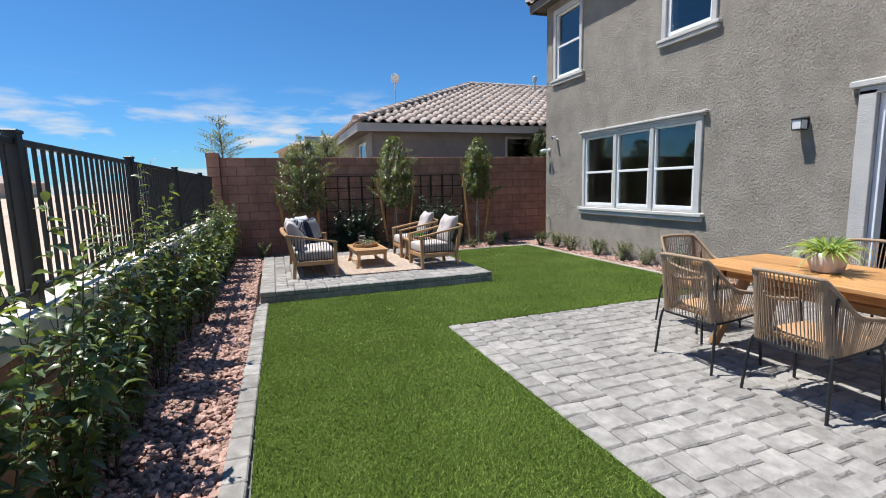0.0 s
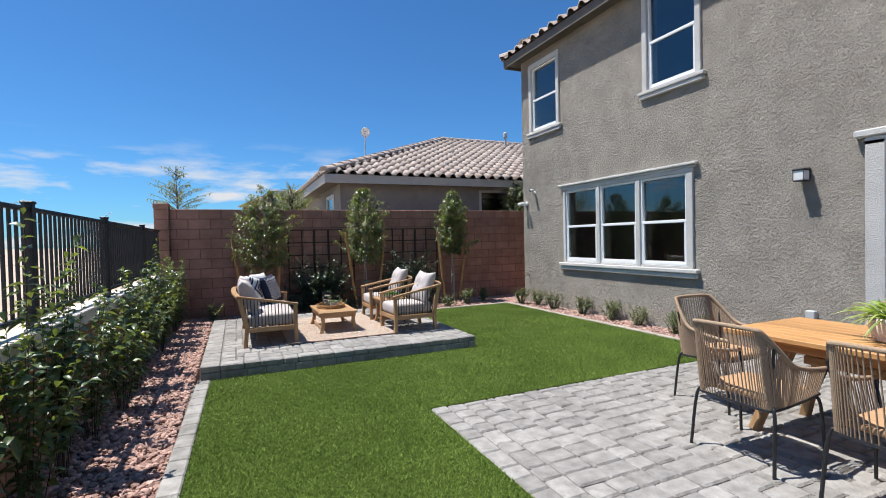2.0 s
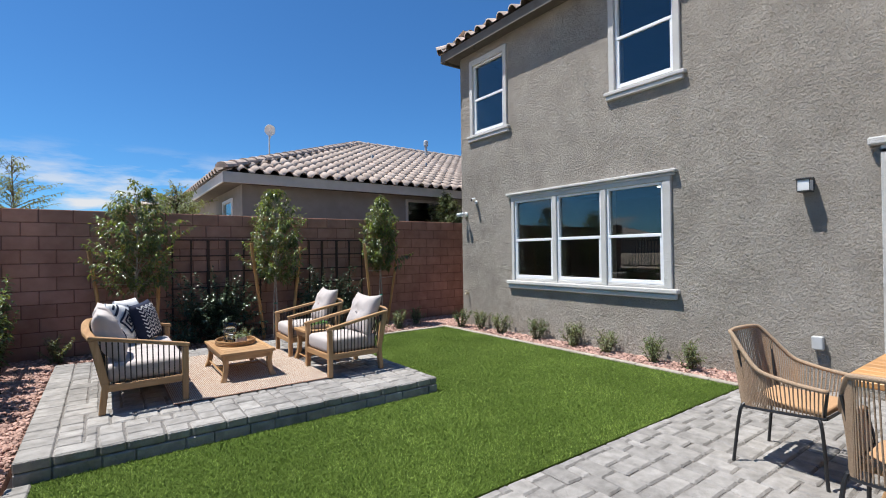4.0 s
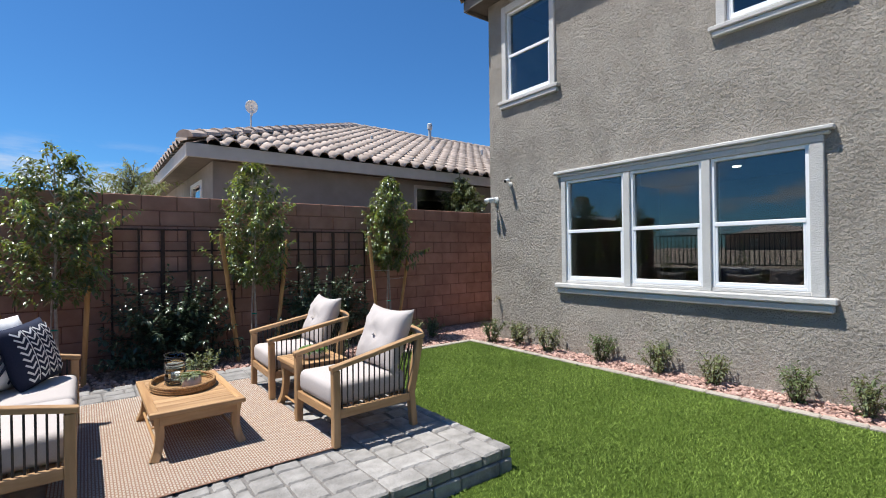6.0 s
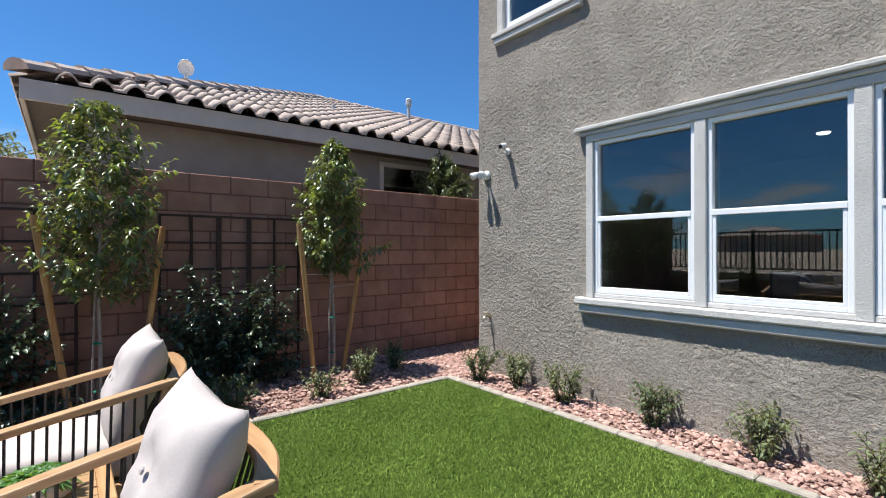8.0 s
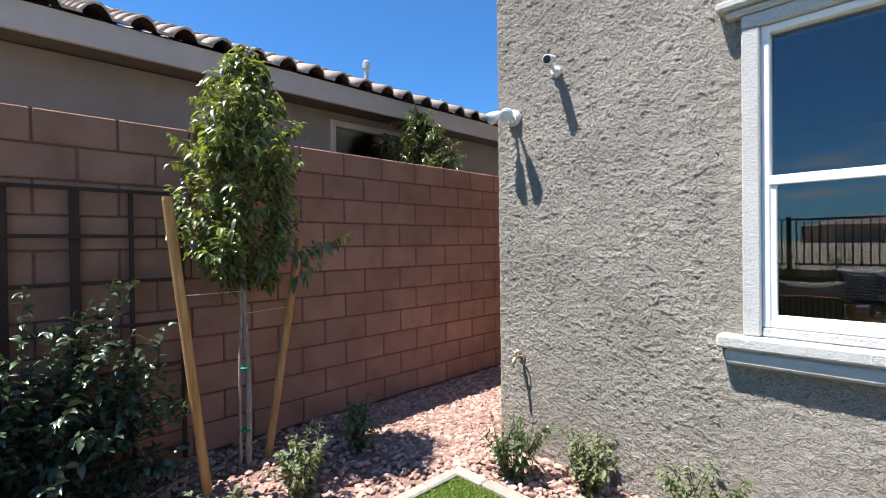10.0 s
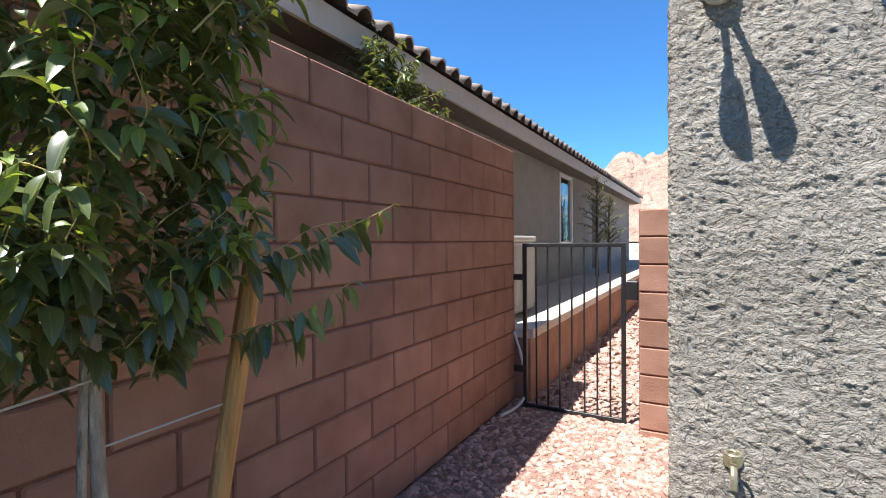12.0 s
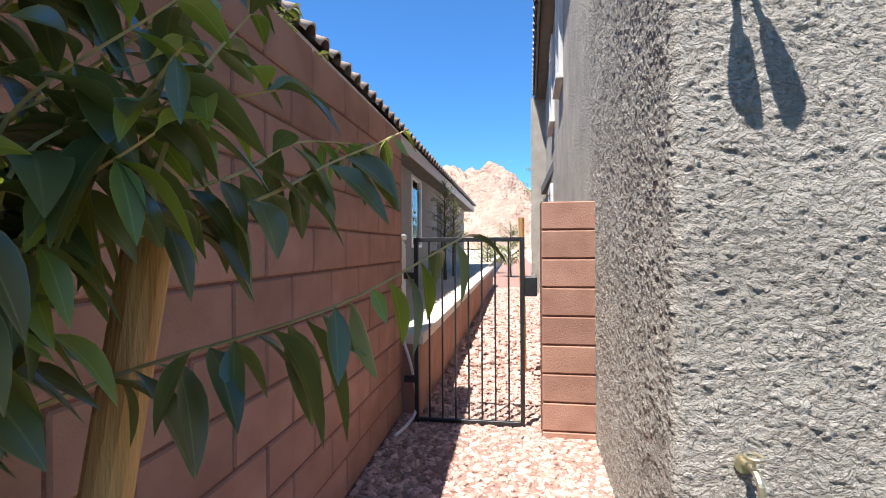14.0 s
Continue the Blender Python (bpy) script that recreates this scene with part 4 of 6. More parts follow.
def slab_cushion(x0, x1, y0, y1, z0, z1):
    bm = box(x0, x1, y0, y1, z0, z1, min(0.045, (z1 - z0) * 0.33), seg=4)
    for v in bm.verts:
        cx, cy = (v.co.x - (x0 + x1) / 2) / (x1 - x0) * 2, (v.co.y - (y0 + y1) / 2) / (y1 - y0) * 2
        if v.co.z > (z0 + z1) / 2:
            v.co.z += 0.012 * (1 - cx * cx) * (1 - cy * cy)
    return bm


def sweep(pts, w, h):
    """A flat bar of section w x h along a level curve."""
    bm, last = bmesh.new(), None
    k = len(pts)
    for i, p in enumerate(pts):
        d = (pts[min(k - 1, i + 1)] - pts[max(0, i - 1)]).normalized()
        s = d.cross(Vector((0, 0, 1))).normalized()
        c = 0.006
        sec = [(-w / 2 + c, -h / 2), (w / 2 - c, -h / 2), (w / 2, -h / 2 + c), (w / 2, h / 2 - c), (w / 2 - c, h / 2), (-w / 2 + c, h / 2), (-w / 2, h / 2 - c), (-w / 2, -h / 2 + c)]
        ring = [bm.verts.new(p + s * a + Vector((0, 0, b))) for a, b in sec]
        if last:
            for j in range(8):
                bm.faces.new((last[j], last[(j + 1) % 8], ring[(j + 1) % 8], ring[j]))
        else:
            bm.faces.new(ring[::-1])
        last = ring
    bm.faces.new(last)
    bmesh.ops.recalc_face_normals(bm, faces=bm.faces)
    return bm


def lounge_seat(name, label, category, width, m, group=""):
    """A teak seat facing -x, width along y: legs, sloping arms, cord sides, curved back rail, cushions."""
    t = thing(name, label, category, m, group)
    w = width / 2
    for s in (-1, 1):
        y = s * (w - 0.025)
        part("front_leg", box(-0.335, -0.285, y - 0.025, y + 0.025, 0, 0.50, 0.005), TEAK, t)
        lb = beam((0.31, y, 0.0), (0.285, y, 0.26), 0.05, 0.05, 0.005, up=(1, 0, 0))
        beam((0.285, y, 0.24), (0.37, y, 0.63), 0.045, 0.06, 0.006, bm=lb, up=(1, 0, 0))
        part("back_leg", lb, TEAK, t)
        part("arm", beam((-0.345, y, 0.512), (0.40, y, 0.652), 0.058, 0.032, 0.007, seg=2), TEAKS, t)
        part("side_rail", box(-0.285, 0.29, y - 0.018, y + 0.018, 0.185, 0.245, 0.004), TEAKS, t)
        for i in range(15):
            x = -0.265 + i * 0.041
            part("cord", tube([(x, y, 0.235), (x + 0.012 * (i / 14), y, 0.513 + (x + 0.345) * 0.184)], 0.0054, 6), DARKROD, t)
    part("front_rail", box(-0.33, -0.292, -w + 0.05, w - 0.05, 0.185, 0.245, 0.004), TEAKX, t)
    part("back_rail_low", box(0.27, 0.305, -w + 0.05, w - 0.05, 0.185, 0.245, 0.004), TEAKX, t)
    rail = smooth_path([(0.375, -w + 0.01, 0.645), (0.42, -w * 0.6, 0.668), (0.435, 0, 0.675), (0.42, w * 0.6, 0.668), (0.375, w - 0.01, 0.645)], 6)
    part("back_rail", sweep(rail, 0.062, 0.034), TEAKX, t)
    n = int(width / 0.05)
    for i in range(1, n):
        y = -w + 0.03 + (width - 0.06) * i / n
        top = 0.425 - 0.05 * (y / w) ** 2
        part("cord", tube([(0.288, y, 0.24), (top - 0.005, y, 0.66)], 0.0054, 6), DARKROD, t)
    sb = bmesh.new()
    for i in range(6):
        x = -0.25 + i * 0.1
        box(x, x + 0.06, -w + 0.05, w - 0.05, 0.225, 0.243, 0.003, sb)
    part("seat_slats", sb, TEAKX, t)
    k = 1 if width < 1 else 2
    for i in range(k):
        a = -w + 0.055 + (width - 0.11) * i / k
        b = -w + 0.055 + (width - 0.11) * (i + 1) / k
        part("seat_cushion", slab_cushion(-0.325, 0.275, a + 0.003, b - 0.003, 0.246, 0.405), CUSHION, t, smooth=True)
        bc = part("back_cushion", pillow(0.50, min(0.60, b - a + 0.03), 0.21, 0.46, 0.13, 20), CUSHION, t, smooth=True)
        bc.matrix_basis = pose(0.25, (a + b) / 2, 0.61, 0, -68, 0)
        btn = part("button", lathe([(0.014, 0.0), (0.012, 0.006), (0.003, 0.009)], 10), CUSHION, bc)
        btn.matrix_basis = pose(0, 0, 0.097)
    return t


lounge_seat("lounge_chair", "teak armchair with cord sides and pale grey cushions", "armchair", 0.66, pose(2.445, 7.25, PZ, 0, 0, 2), "armchairs on the platform")
lounge_seat("lounge_chair", "teak armchair with cord sides and pale grey cushions", "armchair", 0.66, pose(2.45, 8.49, PZ, 0, 0, -2), "armchairs on the platform")
sofa = lounge_seat("loveseat", "teak two-seat sofa with cord sides and pale cushions", "sofa", 1.54, pose(0.48, 7.77, PZ, 0, 0, 180))


def patterned_pillow(name, label, m, base, mark, lines, size=0.43):
    """A scatter cushion; lines are woven bands, each a row of (u, v) corners from -1 to 1 and a half width."""
    t = thing(name, label, "cushion", m)
    part("cover", pillow(size, size, 0.16, 0.45, 0.05), base, t, smooth=True)
    h = size / 2
    for corners, half in lines:
        bm, last = bmesh.new(), None
        fine = [(a[0] + (b[0] - a[0]) * k / 6, a[1] + (b[1] - a[1]) * k / 6) for a, b in zip(corners, corners[1:]) for k in range(6)] + [corners[-1]]
        for i, (u, v) in enumerate(fine):
            p, q = fine[max(0, i - 1)], fine[min(len(fine) - 1, i + 1)]
            du, dv = q[0] - p[0], q[1] - p[1]
            n = math.hypot(du, dv) or 1.0
            pair = []
            for o in (-half, half):
                x, y = max(-0.93, min(0.93, u - dv / n * o)), max(-0.93, min(0.93, v + du / n * o))
                e = max(0.0, (1 - abs(x) ** 2.6) * (1 - abs(y) ** 2.6)) ** 0.45
                pair.append(bm.verts.new((h * x * (1 - 0.05 * (1 - y * y)), h * y * (1 - 0.05 * (1 - x * x)), 0.08 * e + 0.0095)))
            if last:
                bm.faces.new((last[0], pair[0], pair[1], last[1]))
            last = pair
        part("woven_band", bm, mark, t, smooth=True)
    return t


def diamond(cu, cv, ru, rv):
    return [(cu - ru, cv), (cu, cv + rv), (cu + ru, cv), (cu, cv - rv), (cu - ru, cv)]


DIAMONDS = [(diamond(0, 0, 0.74, 0.62), 0.06), (diamond(0, 0, 0.40, 0.32), 0.055), (diamond(0, 0, 0.12, 0.10), 0.06)]
for su in (-1, 1):
    for sv_ in (-1, 1):
        DIAMONDS += [([(su * 0.90, sv_ * 0.30), (su * 0.45, sv_ * 0.88)], 0.06), ([(su * 0.90, sv_ * 0.62), (su * 0.70, sv_ * 0.88)], 0.05)]
CHEVRONS = [([(u - 0.17, v + 0.10), (u, v - 0.06), (u + 0.17, v + 0.10)], 0.03) for u in (-0.66, -0.22, 0.22, 0.66) for v in (-0.75, -0.54, -0.33, -0.12, 0.09, 0.30, 0.51, 0.72)]
CHEVRONS += [([(u, -0.85), (u, 0.85)], 0.018) for u in (-0.44, 0.0, 0.44)]
patterned_pillow("scatter_cushion", "white scatter cushion with navy diamond weave on the sofa", pose(0.335, 8.10, PZ + 0.63, 74, 6, 62), WHITECLOTH, NAVY, DIAMONDS)
patterned_pillow("scatter_cushion", "dark scatter cushion with white chevron weave on the sofa", pose(0.56, 8.27, PZ + 0.615, 74, -5, 63), NAVY, WHITECLOTH, CHEVRONS)
patterned_pillow("scatter_cushion", "white scatter cushion with one dark line on the sofa", pose(0.41, 8.29, PZ + 0.65, 78, 0, 60), WHITECLOTH, NAVY, [([(-0.8, -0.3), (0.8, -0.3)], 0.03)])


def slat_table(name, label, w, l, h, m, slats, group=""):
    """A low teak table with a slatted top in a frame and flared legs."""
    t = thing(name, label, "table", m, group)
    f = 0.05
    for a, b in (((-w / 2, w / 2), (-l / 2, -l / 2 + f)), ((-w / 2, w / 2), (l / 2 - f, l / 2)), ((-w / 2, -w / 2 + f), (-l / 2 + f, l / 2 - f)), ((w / 2 - f, w / 2), (-l / 2 + f, l / 2 - f))):
        part("top_frame", box(*a, *b, h - 0.03, h, 0.004), TEAKX if a[1] - a[0] < 0.1 else TEAKS, t)
    n = slats
    for i in range(n):
        y0 = -l / 2 + f + (l - 2 * f) * i / n
        part("top_slat", box(-w / 2 + f, w / 2 - f, y0 + 0.003, y0 + (l - 2 * f) / n - 0.003, h - 0.027, h - 0.003, 0.003), TEAKS, t)
    for a in (-1, 1):
        for b in (-1, 1):
            x, y = a * (w / 2 - 0.045), b * (l / 2 - 0.045)
            lp = smooth_path([(x, y, h - 0.03), (x - a * 0.012, y - b * 0.012, h * 0.55), (x, y, h * 0.22), (x + a * 0.025, y + b * 0.025, 0)], 5)
            part("leg", tube(lp, 0.034, 4), TEAK, t)
    part("apron", box(-w / 2 + 0.05, w / 2 - 0.05, -l / 2 + 0.02, -l / 2 + 0.04, h - 0.085, h - 0.03, 0.003), TEAKS, t)
    part("apron", box(-w / 2 + 0.05, w / 2 - 0.05, l / 2 - 0.04, l / 2 - 0.02, h - 0.085, h - 0.03, 0.003), TEAKS, t)
    part("apron", box(-w / 2 + 0.02, -w / 2 + 0.04, -l / 2 + 0.05, l / 2 - 0.05, h - 0.085, h - 0.03, 0.003), TEAKX, t)
    part("apron", box(w / 2 - 0.04, w / 2 - 0.02, -l / 2 + 0.05, l / 2 - 0.05, h - 0.085, h - 0.03, 0.003), TEAKX, t)
    part("stretcher", tube([(-w / 2 + 0.05, 0, 0.07), (w / 2 - 0.05, 0, 0.07)], 0.009, 6), TEAKS, t)
    for a in (-1, 1):
        part("stretcher", tube([(a * (w / 2 - 0.045), -l / 2 + 0.05, 0.07), (a * (w / 2 - 0.045), l / 2 - 0.05, 0.07)], 0.009, 6), TEAKX, t)
    return t


slat_table("coffee_table", "low teak coffee table with a slatted top on a rug", 0.55, 0.96, 0.30, pose(1.43, 7.86, PZ + 0.008), 9)
slat_table("side_table", "small square teak side table between two armchairs", 0.44, 0.44, 0.40, pose(2.36, 7.87, PZ), 5)

# tray, wire lantern and potted succulent on the coffee table
TZ = PZ + 0.308
tray = thing("tray", "oval woven wicker tray on the coffee table", "tray", pose(1.42, 7.97, TZ))
bm = lathe([(0.255, 0.0), (0.265, 0.006)], 40)
for v in bm.verts:
    v.co.x *= 0.78
part("base", bm, WICKER, tray)
ov = [(0.205 * math.cos(a), 0.262 * math.sin(a)) for a in (2 * math.pi * i / 48 for i in range(48))]
for z in (0.012, 0.028, 0.044):
    part("coil", tube([(x, y, z) for x, y in ov], 0.0095, 6, closed=True), WICKER, tray)
lan = thing("candle_lantern", "wire-wrapped glass candle lantern on the tray", "lantern", pose(1.38, 8.04, TZ + 0.008) @ Matrix.Diagonal((1.05, 1.05, 1.28, 1)))
part("jar", lathe([(0.052, 0), (0.062, 0.01), (0.064, 0.12), (0.060, 0.165), (0.056, 0.165), (0.058, 0.12), (0.056, 0.014), (0.02, 0.012)], 20), JAR, lan, smooth=True)
part("candle", lathe([(0.03, 0.014), (0.03, 0.06), (0.004, 0.062)], 14), WHITECLOTH, lan)
for k in range(9):
    z = 0.012 + k * 0.019
    r = random.Random(k)
    tx, ty = r.uniform(-0.06, 0.06), r.uniform(-0.06, 0.06)
    part("wire_ring", tube([(0.068 * math.cos(a), 0.068 * math.sin(a), z + 0.068 * (tx * math.cos(a) + ty * math.sin(a)) * 2) for a in (2 * math.pi * i / 20 for i in range(20))], 0.0022, 5, closed=True), DARKROD, lan)


def succulent(name, label, m, pot_r, pot_h, spread, n, mat, seed, up=0.6):
    t = thing(name, label, "potted plant", m)
    part("pot", lathe([(pot_r * 0.78, 0), (pot_r * 0.95, 0.008), (pot_r, pot_h * 0.6), (pot_r * 0.96, pot_h), (pot_r * 0.86, pot_h), (pot_r * 0.86, pot_h * 0.85)], 36, wave=0.02, waves=18), POT, t, smooth=True)
    part("soil", lathe([(pot_r * 0.85, pot_h * 0.84), (pot_r * 0.8, pot_h * 0.88), (0.01, pot_h * 0.9)], 16), SOIL, t)
    r = np.random.default_rng(seed)
    a = r.uniform(0, 6.28, n)
    out = r.uniform(0.1, 1.0, n)
    base = np.stack([np.cos(a) * pot_r * 0.6 * out, np.sin(a) * pot_r * 0.6 * out, np.full(n, pot_h * 0.86)], 1)
    d = np.stack([np.cos(a) * out, np.sin(a) * out, up * r.uniform(0.5, 1.3, n)], 1)
    ob = new("foliage", leaf_mesh("foliage", base, d, spread * r.uniform(0.6, 1.1, n), 0.085, mat, r, droop=0.55, stations=6))
    ob.parent = t
    return t


def leaf_mesh(name, base, direction, length, width_ratio, mat, r, droop=0.35, stations=5, fold=0.25):
    """Curved folded leaves: a midrib and two edges at each station along the leaf."""
    n = len(base)
    d = direction / np.linalg.norm(direction, axis=1, keepdims=True)
    rnd = r.normal(0, 1, (n, 3)) * 0.35 + np.array([0, 0, 1.0])
    side = np.cross(d, rnd)
    side /= np.linalg.norm(side, axis=1, keepdims=True) + 1e-9
    nrm = np.cross(side, d)
    length = np.broadcast_to(np.asarray(length, float), (n,))
    rows = []
    curl = r.uniform(-0.42, 0.06, n)
    for i in range(stations):
        s = i / (stations - 1)
        w = width_ratio * length * (0.05 + 0.95 * math.sin(math.pi * max(0.0, (s - 0.08) / 0.92)) ** 0.85 if 0 < i < stations - 1 else 0.03)
        mid = base + d * (length * s)[:, None] - np.array([0, 0, 1.0]) * (droop * length * s * s)[:, None]
        mid = mid + nrm * (curl * length * s * s)[:, None]
        lift = nrm * (w * fold * 2)[:, None]
        rows += [mid - side * w[:, None] + lift, mid, mid + side * w[:, None] + lift]
    v = np.stack(rows, 1)
    q = []
    for i in range(stations - 1):
        a = 3 * i
        q += [(a, a + 1, a + 4, a + 3), (a + 1, a + 2, a + 5, a + 4)]
    f = (np.array(q)[None] + (np.arange(n) * 3 * stations)[:, None, None]).reshape(-1, 4)
    me = raw(name, v.reshape(-1, 3), [f], mat, True)
    rib = me.attributes.new("rib", "FLOAT", "POINT")
    rib.data.foreach_set("value", np.tile(np.array([1.0, 0.0, 1.0] * stations, np.float32), n))
    return me


succulent("potted_succulent", "small trailing succulent in a ribbed pot on the tray", pose(1.46, 7.86, TZ + 0.008), 0.062, 0.085, 0.09, 120, LEAFSAGE, 4, 0.9)
succulent("moss_bowl", "small bowl of bright green moss on the side table", pose(2.36, 7.86, PZ + 0.40), 0.105, 0.06, 0.10, 620, LEAFGRASS, 6, 1.2)

# woven rug
rug = thing("rug", "flat cream and brown woven outdoor rug under the table", "rug", pose(1.42, 7.98, PZ))
part("weave", box(-0.74, 0.74, -1.06, 1.06, 0.004, 0.012, 0.003), material("rug_ground", (0.40, 0.23, 0.155), (0.48, 0.29, 0.20), scale=200, rough=1.0, bump=0.3, bscale=400), rug)
RUGPALE = material("rug_cream", (0.66, 0.58, 0.47), (0.74, 0.66, 0.55), scale=200, rough=1.0, bump=0.3, bscale=400)
sv, sf = [], []
n = 92
for i in range(n):
    x = -0.735 + 1.47 * i / n
    for j in range(64):
        y = -1.055 + 2.11 * j / 64 + (0.0165 if i % 2 else 0)
        sv.append([(x, y, 0.0125), (x + 0.0095, y, 0.0125), (x + 0.0095, y + 0.024, 0.0125), (x, y + 0.024, 0.0125), (x + 0.002, y + 0.004, 0.0145), (x + 0.0075, y + 0.004, 0.0145), (x + 0.0075, y + 0.02, 0.0145), (x + 0.002, y + 0.02, 0.0145)])
sv = np.array(sv)
q = np.array([(4, 5, 6, 7), (0, 1, 5, 4), (1, 2, 6, 5), (2, 3, 7, 6), (3, 0, 4, 7)])
ob = new("pale_stitches", raw("pale_stitches", sv.reshape(-1, 3), [(q[None] + (np.arange(len(sv)) * 8)[:, None, None]).reshape(-1, 4)], RUGPALE))
ob.parent = rug
tagged(ob, "cream woven stitches in rows", kind="stuff")


# ---- dining set on the patio ----
def dining_chair(name, label, m, group):
    """A black-legged armchair with a cord shell strung on a wrapped frame; faces +y."""
    t = thing(name, label, "chair", m, group)
    half_up = [(0.285, 0.27, 0.60), (0.292, 0.12, 0.612), (0.296, -0.04, 0.64), (0.29, -0.12, 0.675), (0.262, -0.21, 0.775), (0.225, -0.285, 0.865), (0.20, -0.31, 0.882), (0.10, -0.325, 0.888)]
    half_low = [(0.245, 0.25, 0.425), (0.25, 0.11, 0.41), (0.252, -0.03, 0.40), (0.252, -0.10, 0.395), (0.248, -0.17, 0.39), (0.238, -0.215, 0.387), (0.21, -0.235, 0.385), (0.10, -0.24, 0.385)]
    upper = smooth_path(half_up + [(-x, y, z) for x, y, z in half_up[::-1]], 5)
    lower = smooth_path(half_low + [(-x, y, z) for x, y, z in half_low[::-1]], 5)
    part("wrapped_rim", tube(upper, 0.0145, 8), ROPE, t, smooth=True)
    part("seat_rim", tube([*lower, (0, 0.255, 0.43), lower[0]], 0.010, 6), BLACKMETAL, t)
    k = len(upper)
    rnd = random.Random(11)
    for i in range(1, 104):
        u = i / 104 * (k - 1)
        a = upper[int(u)].lerp(upper[min(k - 1, int(u) + 1)], u - int(u))
        b = lower[int(u)].lerp(lower[min(k - 1, int(u) + 1)], u - int(u))
        mid = a.lerp(b, 0.5) + Vector((rnd.uniform(-0.002, 0.002), rnd.uniform(-0.002, 0.002), 0))
        part("cord", tube([a, mid, b], 0.0042, 5), ROPE, t)
    part("seat", slab_cushion(-0.215, 0.215, -0.195, 0.235, 0.418, 0.462), TANSEAT, t, smooth=True)
    for s in (-1, 1):
        part("leg", tube(smooth_path([(s * 0.235, 0.20, 0.425), (s * 0.262, 0.232, 0.36), (s * 0.275, 0.262, 0.0)], 4), 0.0105, 8), BLACKMETAL, t)
        part("leg", tube(smooth_path([(s * 0.215, -0.19, 0.415), (s * 0.258, -0.228, 0.36), (s * 0.278, -0.268, 0.0)], 4), 0.0105, 8), BLACKMETAL, t)
        part("back_stay", tube([(s * 0.208, -0.185, 0.415), (s * 0.262, -0.235, 0.77)], 0.009, 6), BLACKMETAL, t)
        part("arm_post", tube([(s * 0.232, 0.235, 0.42), (s * 0.284, 0.268, 0.60)], 0.009, 6), BLACKMETAL, t)
    return t


CHAIR = "beige cord armchair with thin black metal legs"
c0 = dining_chair("dining_chair", CHAIR, pose(3.255, 2.59, 0, 0, 0, -90), "chairs round the table")
for m in (pose(3.255, 1.79, 0, 0, 0, -91), pose(3.99, 3.34, 0, 0, 0, 178), pose(4.78, 2.42, 0, 0, 0, 92), pose(4.79, 1.62, 0, 0, 0, 90)):
    copy_thing(c0, m)

table = thing("dining_table", "long warm teak dining table with plank top and splayed legs", "table", pose(3.93, 1.93, 0))
for i in range(9):
    x = -0.475 + i * 0.95 / 9
    part("plank", box(x + 0.0012, x + 0.95 / 9 - 0.0012, -1.03, 1.03, 0.722, 0.755, 0.003), TABLETEAK, table)
part("apron", box(-0.36, -0.335, -0.80, 0.80, 0.645, 0.722, 0.003), TABLETEAK, table)
part("apron", box(0.335, 0.36, -0.80, 0.80, 0.645, 0.722, 0.003), TABLETEAK, table)
for s in (-1, 1):
    part("cross_rail", box(-0.36, 0.36, s * 0.80 - 0.035, s * 0.80 + 0.035, 0.65, 0.72, 0.005), TEAKS, table)
    for a in (-1, 1):
        part("leg", beam((a * 0.20, s * 0.70, 0.66), (a * 0.315, s * 0.90, 0.0), 0.075, 0.06, 0.006, up=(0, 1, 0)), TEAK, table)
part("beam", box(-0.035, 0.035, -0.72, 0.72, 0.50, 0.56, 0.005), TABLETEAK, table)
pot = thing("potted_spider_plant", "arching pale green spider plant in a ribbed blush pot", "potted plant", pose(3.90, 2.13, 0.755))
part("pot", lathe([(0.075, 0), (0.098, 0.012), (0.118, 0.08), (0.12, 0.13), (0.11, 0.155), (0.102, 0.155), (0.10, 0.135)], 54, wave=0.03, waves=18), POT, pot, smooth=True)
part("soil", lathe([(0.10, 0.13), (0.09, 0.138), (0.01, 0.14)], 16), SOIL, pot)
r = np.random.default_rng(21)
n = 210
a, o = r.uniform(0, 6.28, n), r.uniform(0.0, 1.0, n) ** 0.7
ob = new("foliage", leaf_mesh("foliage", np.stack([np.cos(a) * 0.06 * o, np.sin(a) * 0.06 * o, np.full(n, 0.135)], 1), np.stack([np.cos(a) * o, np.sin(a) * o, r.uniform(0.35, 1.3, n)], 1), r.uniform(0.18, 0.31, n), 0.032, LEAFSPIDER, r, droop=0.5, stations=6))
ob.parent = pot

# ---- fittings on the house wall ----
lamp = thing("wall_lamp", "small black box lantern with a frosted glass shade", "wall lamp", pose(HX, 3.87, 2.05))
part("back_plate", box(-0.02, 0.0, -0.055, 0.055, 0.02, 0.16, 0.004), BLACKMETAL, lamp)
part("hood", box(-0.155, -0.02, -0.065, 0.065, 0.125, 0.145, 0.004), BLACKMETAL, lamp)
part("shade", box(-0.145, -0.03, -0.054, 0.054, 0.015, 0.124, 0.004), FROST, lamp)
part("frame", box(-0.148, -0.024, -0.057, 0.057, 0.0, 0.014, 0.003), BLACKMETAL, lamp)
for a in (-0.057, 0.052):
    part("frame", box(-0.15, -0.144, a, a + 0.006, 0.014, 0.125, 0.001), BLACKMETAL, lamp)
box_out = thing("outlet_box", "grey weatherproof socket cover on the wall", "socket", pose(HX, 3.80, 0.42))
part("back", box(-0.02, 0, -0.045, 0.045, 0, 0.13, 0.005), GREYPLASTIC, box_out)
part("cover", box(-0.075, -0.02, -0.05, 0.05, -0.005, 0.135, 0.014, seg=3), GREYPLASTIC, box_out)
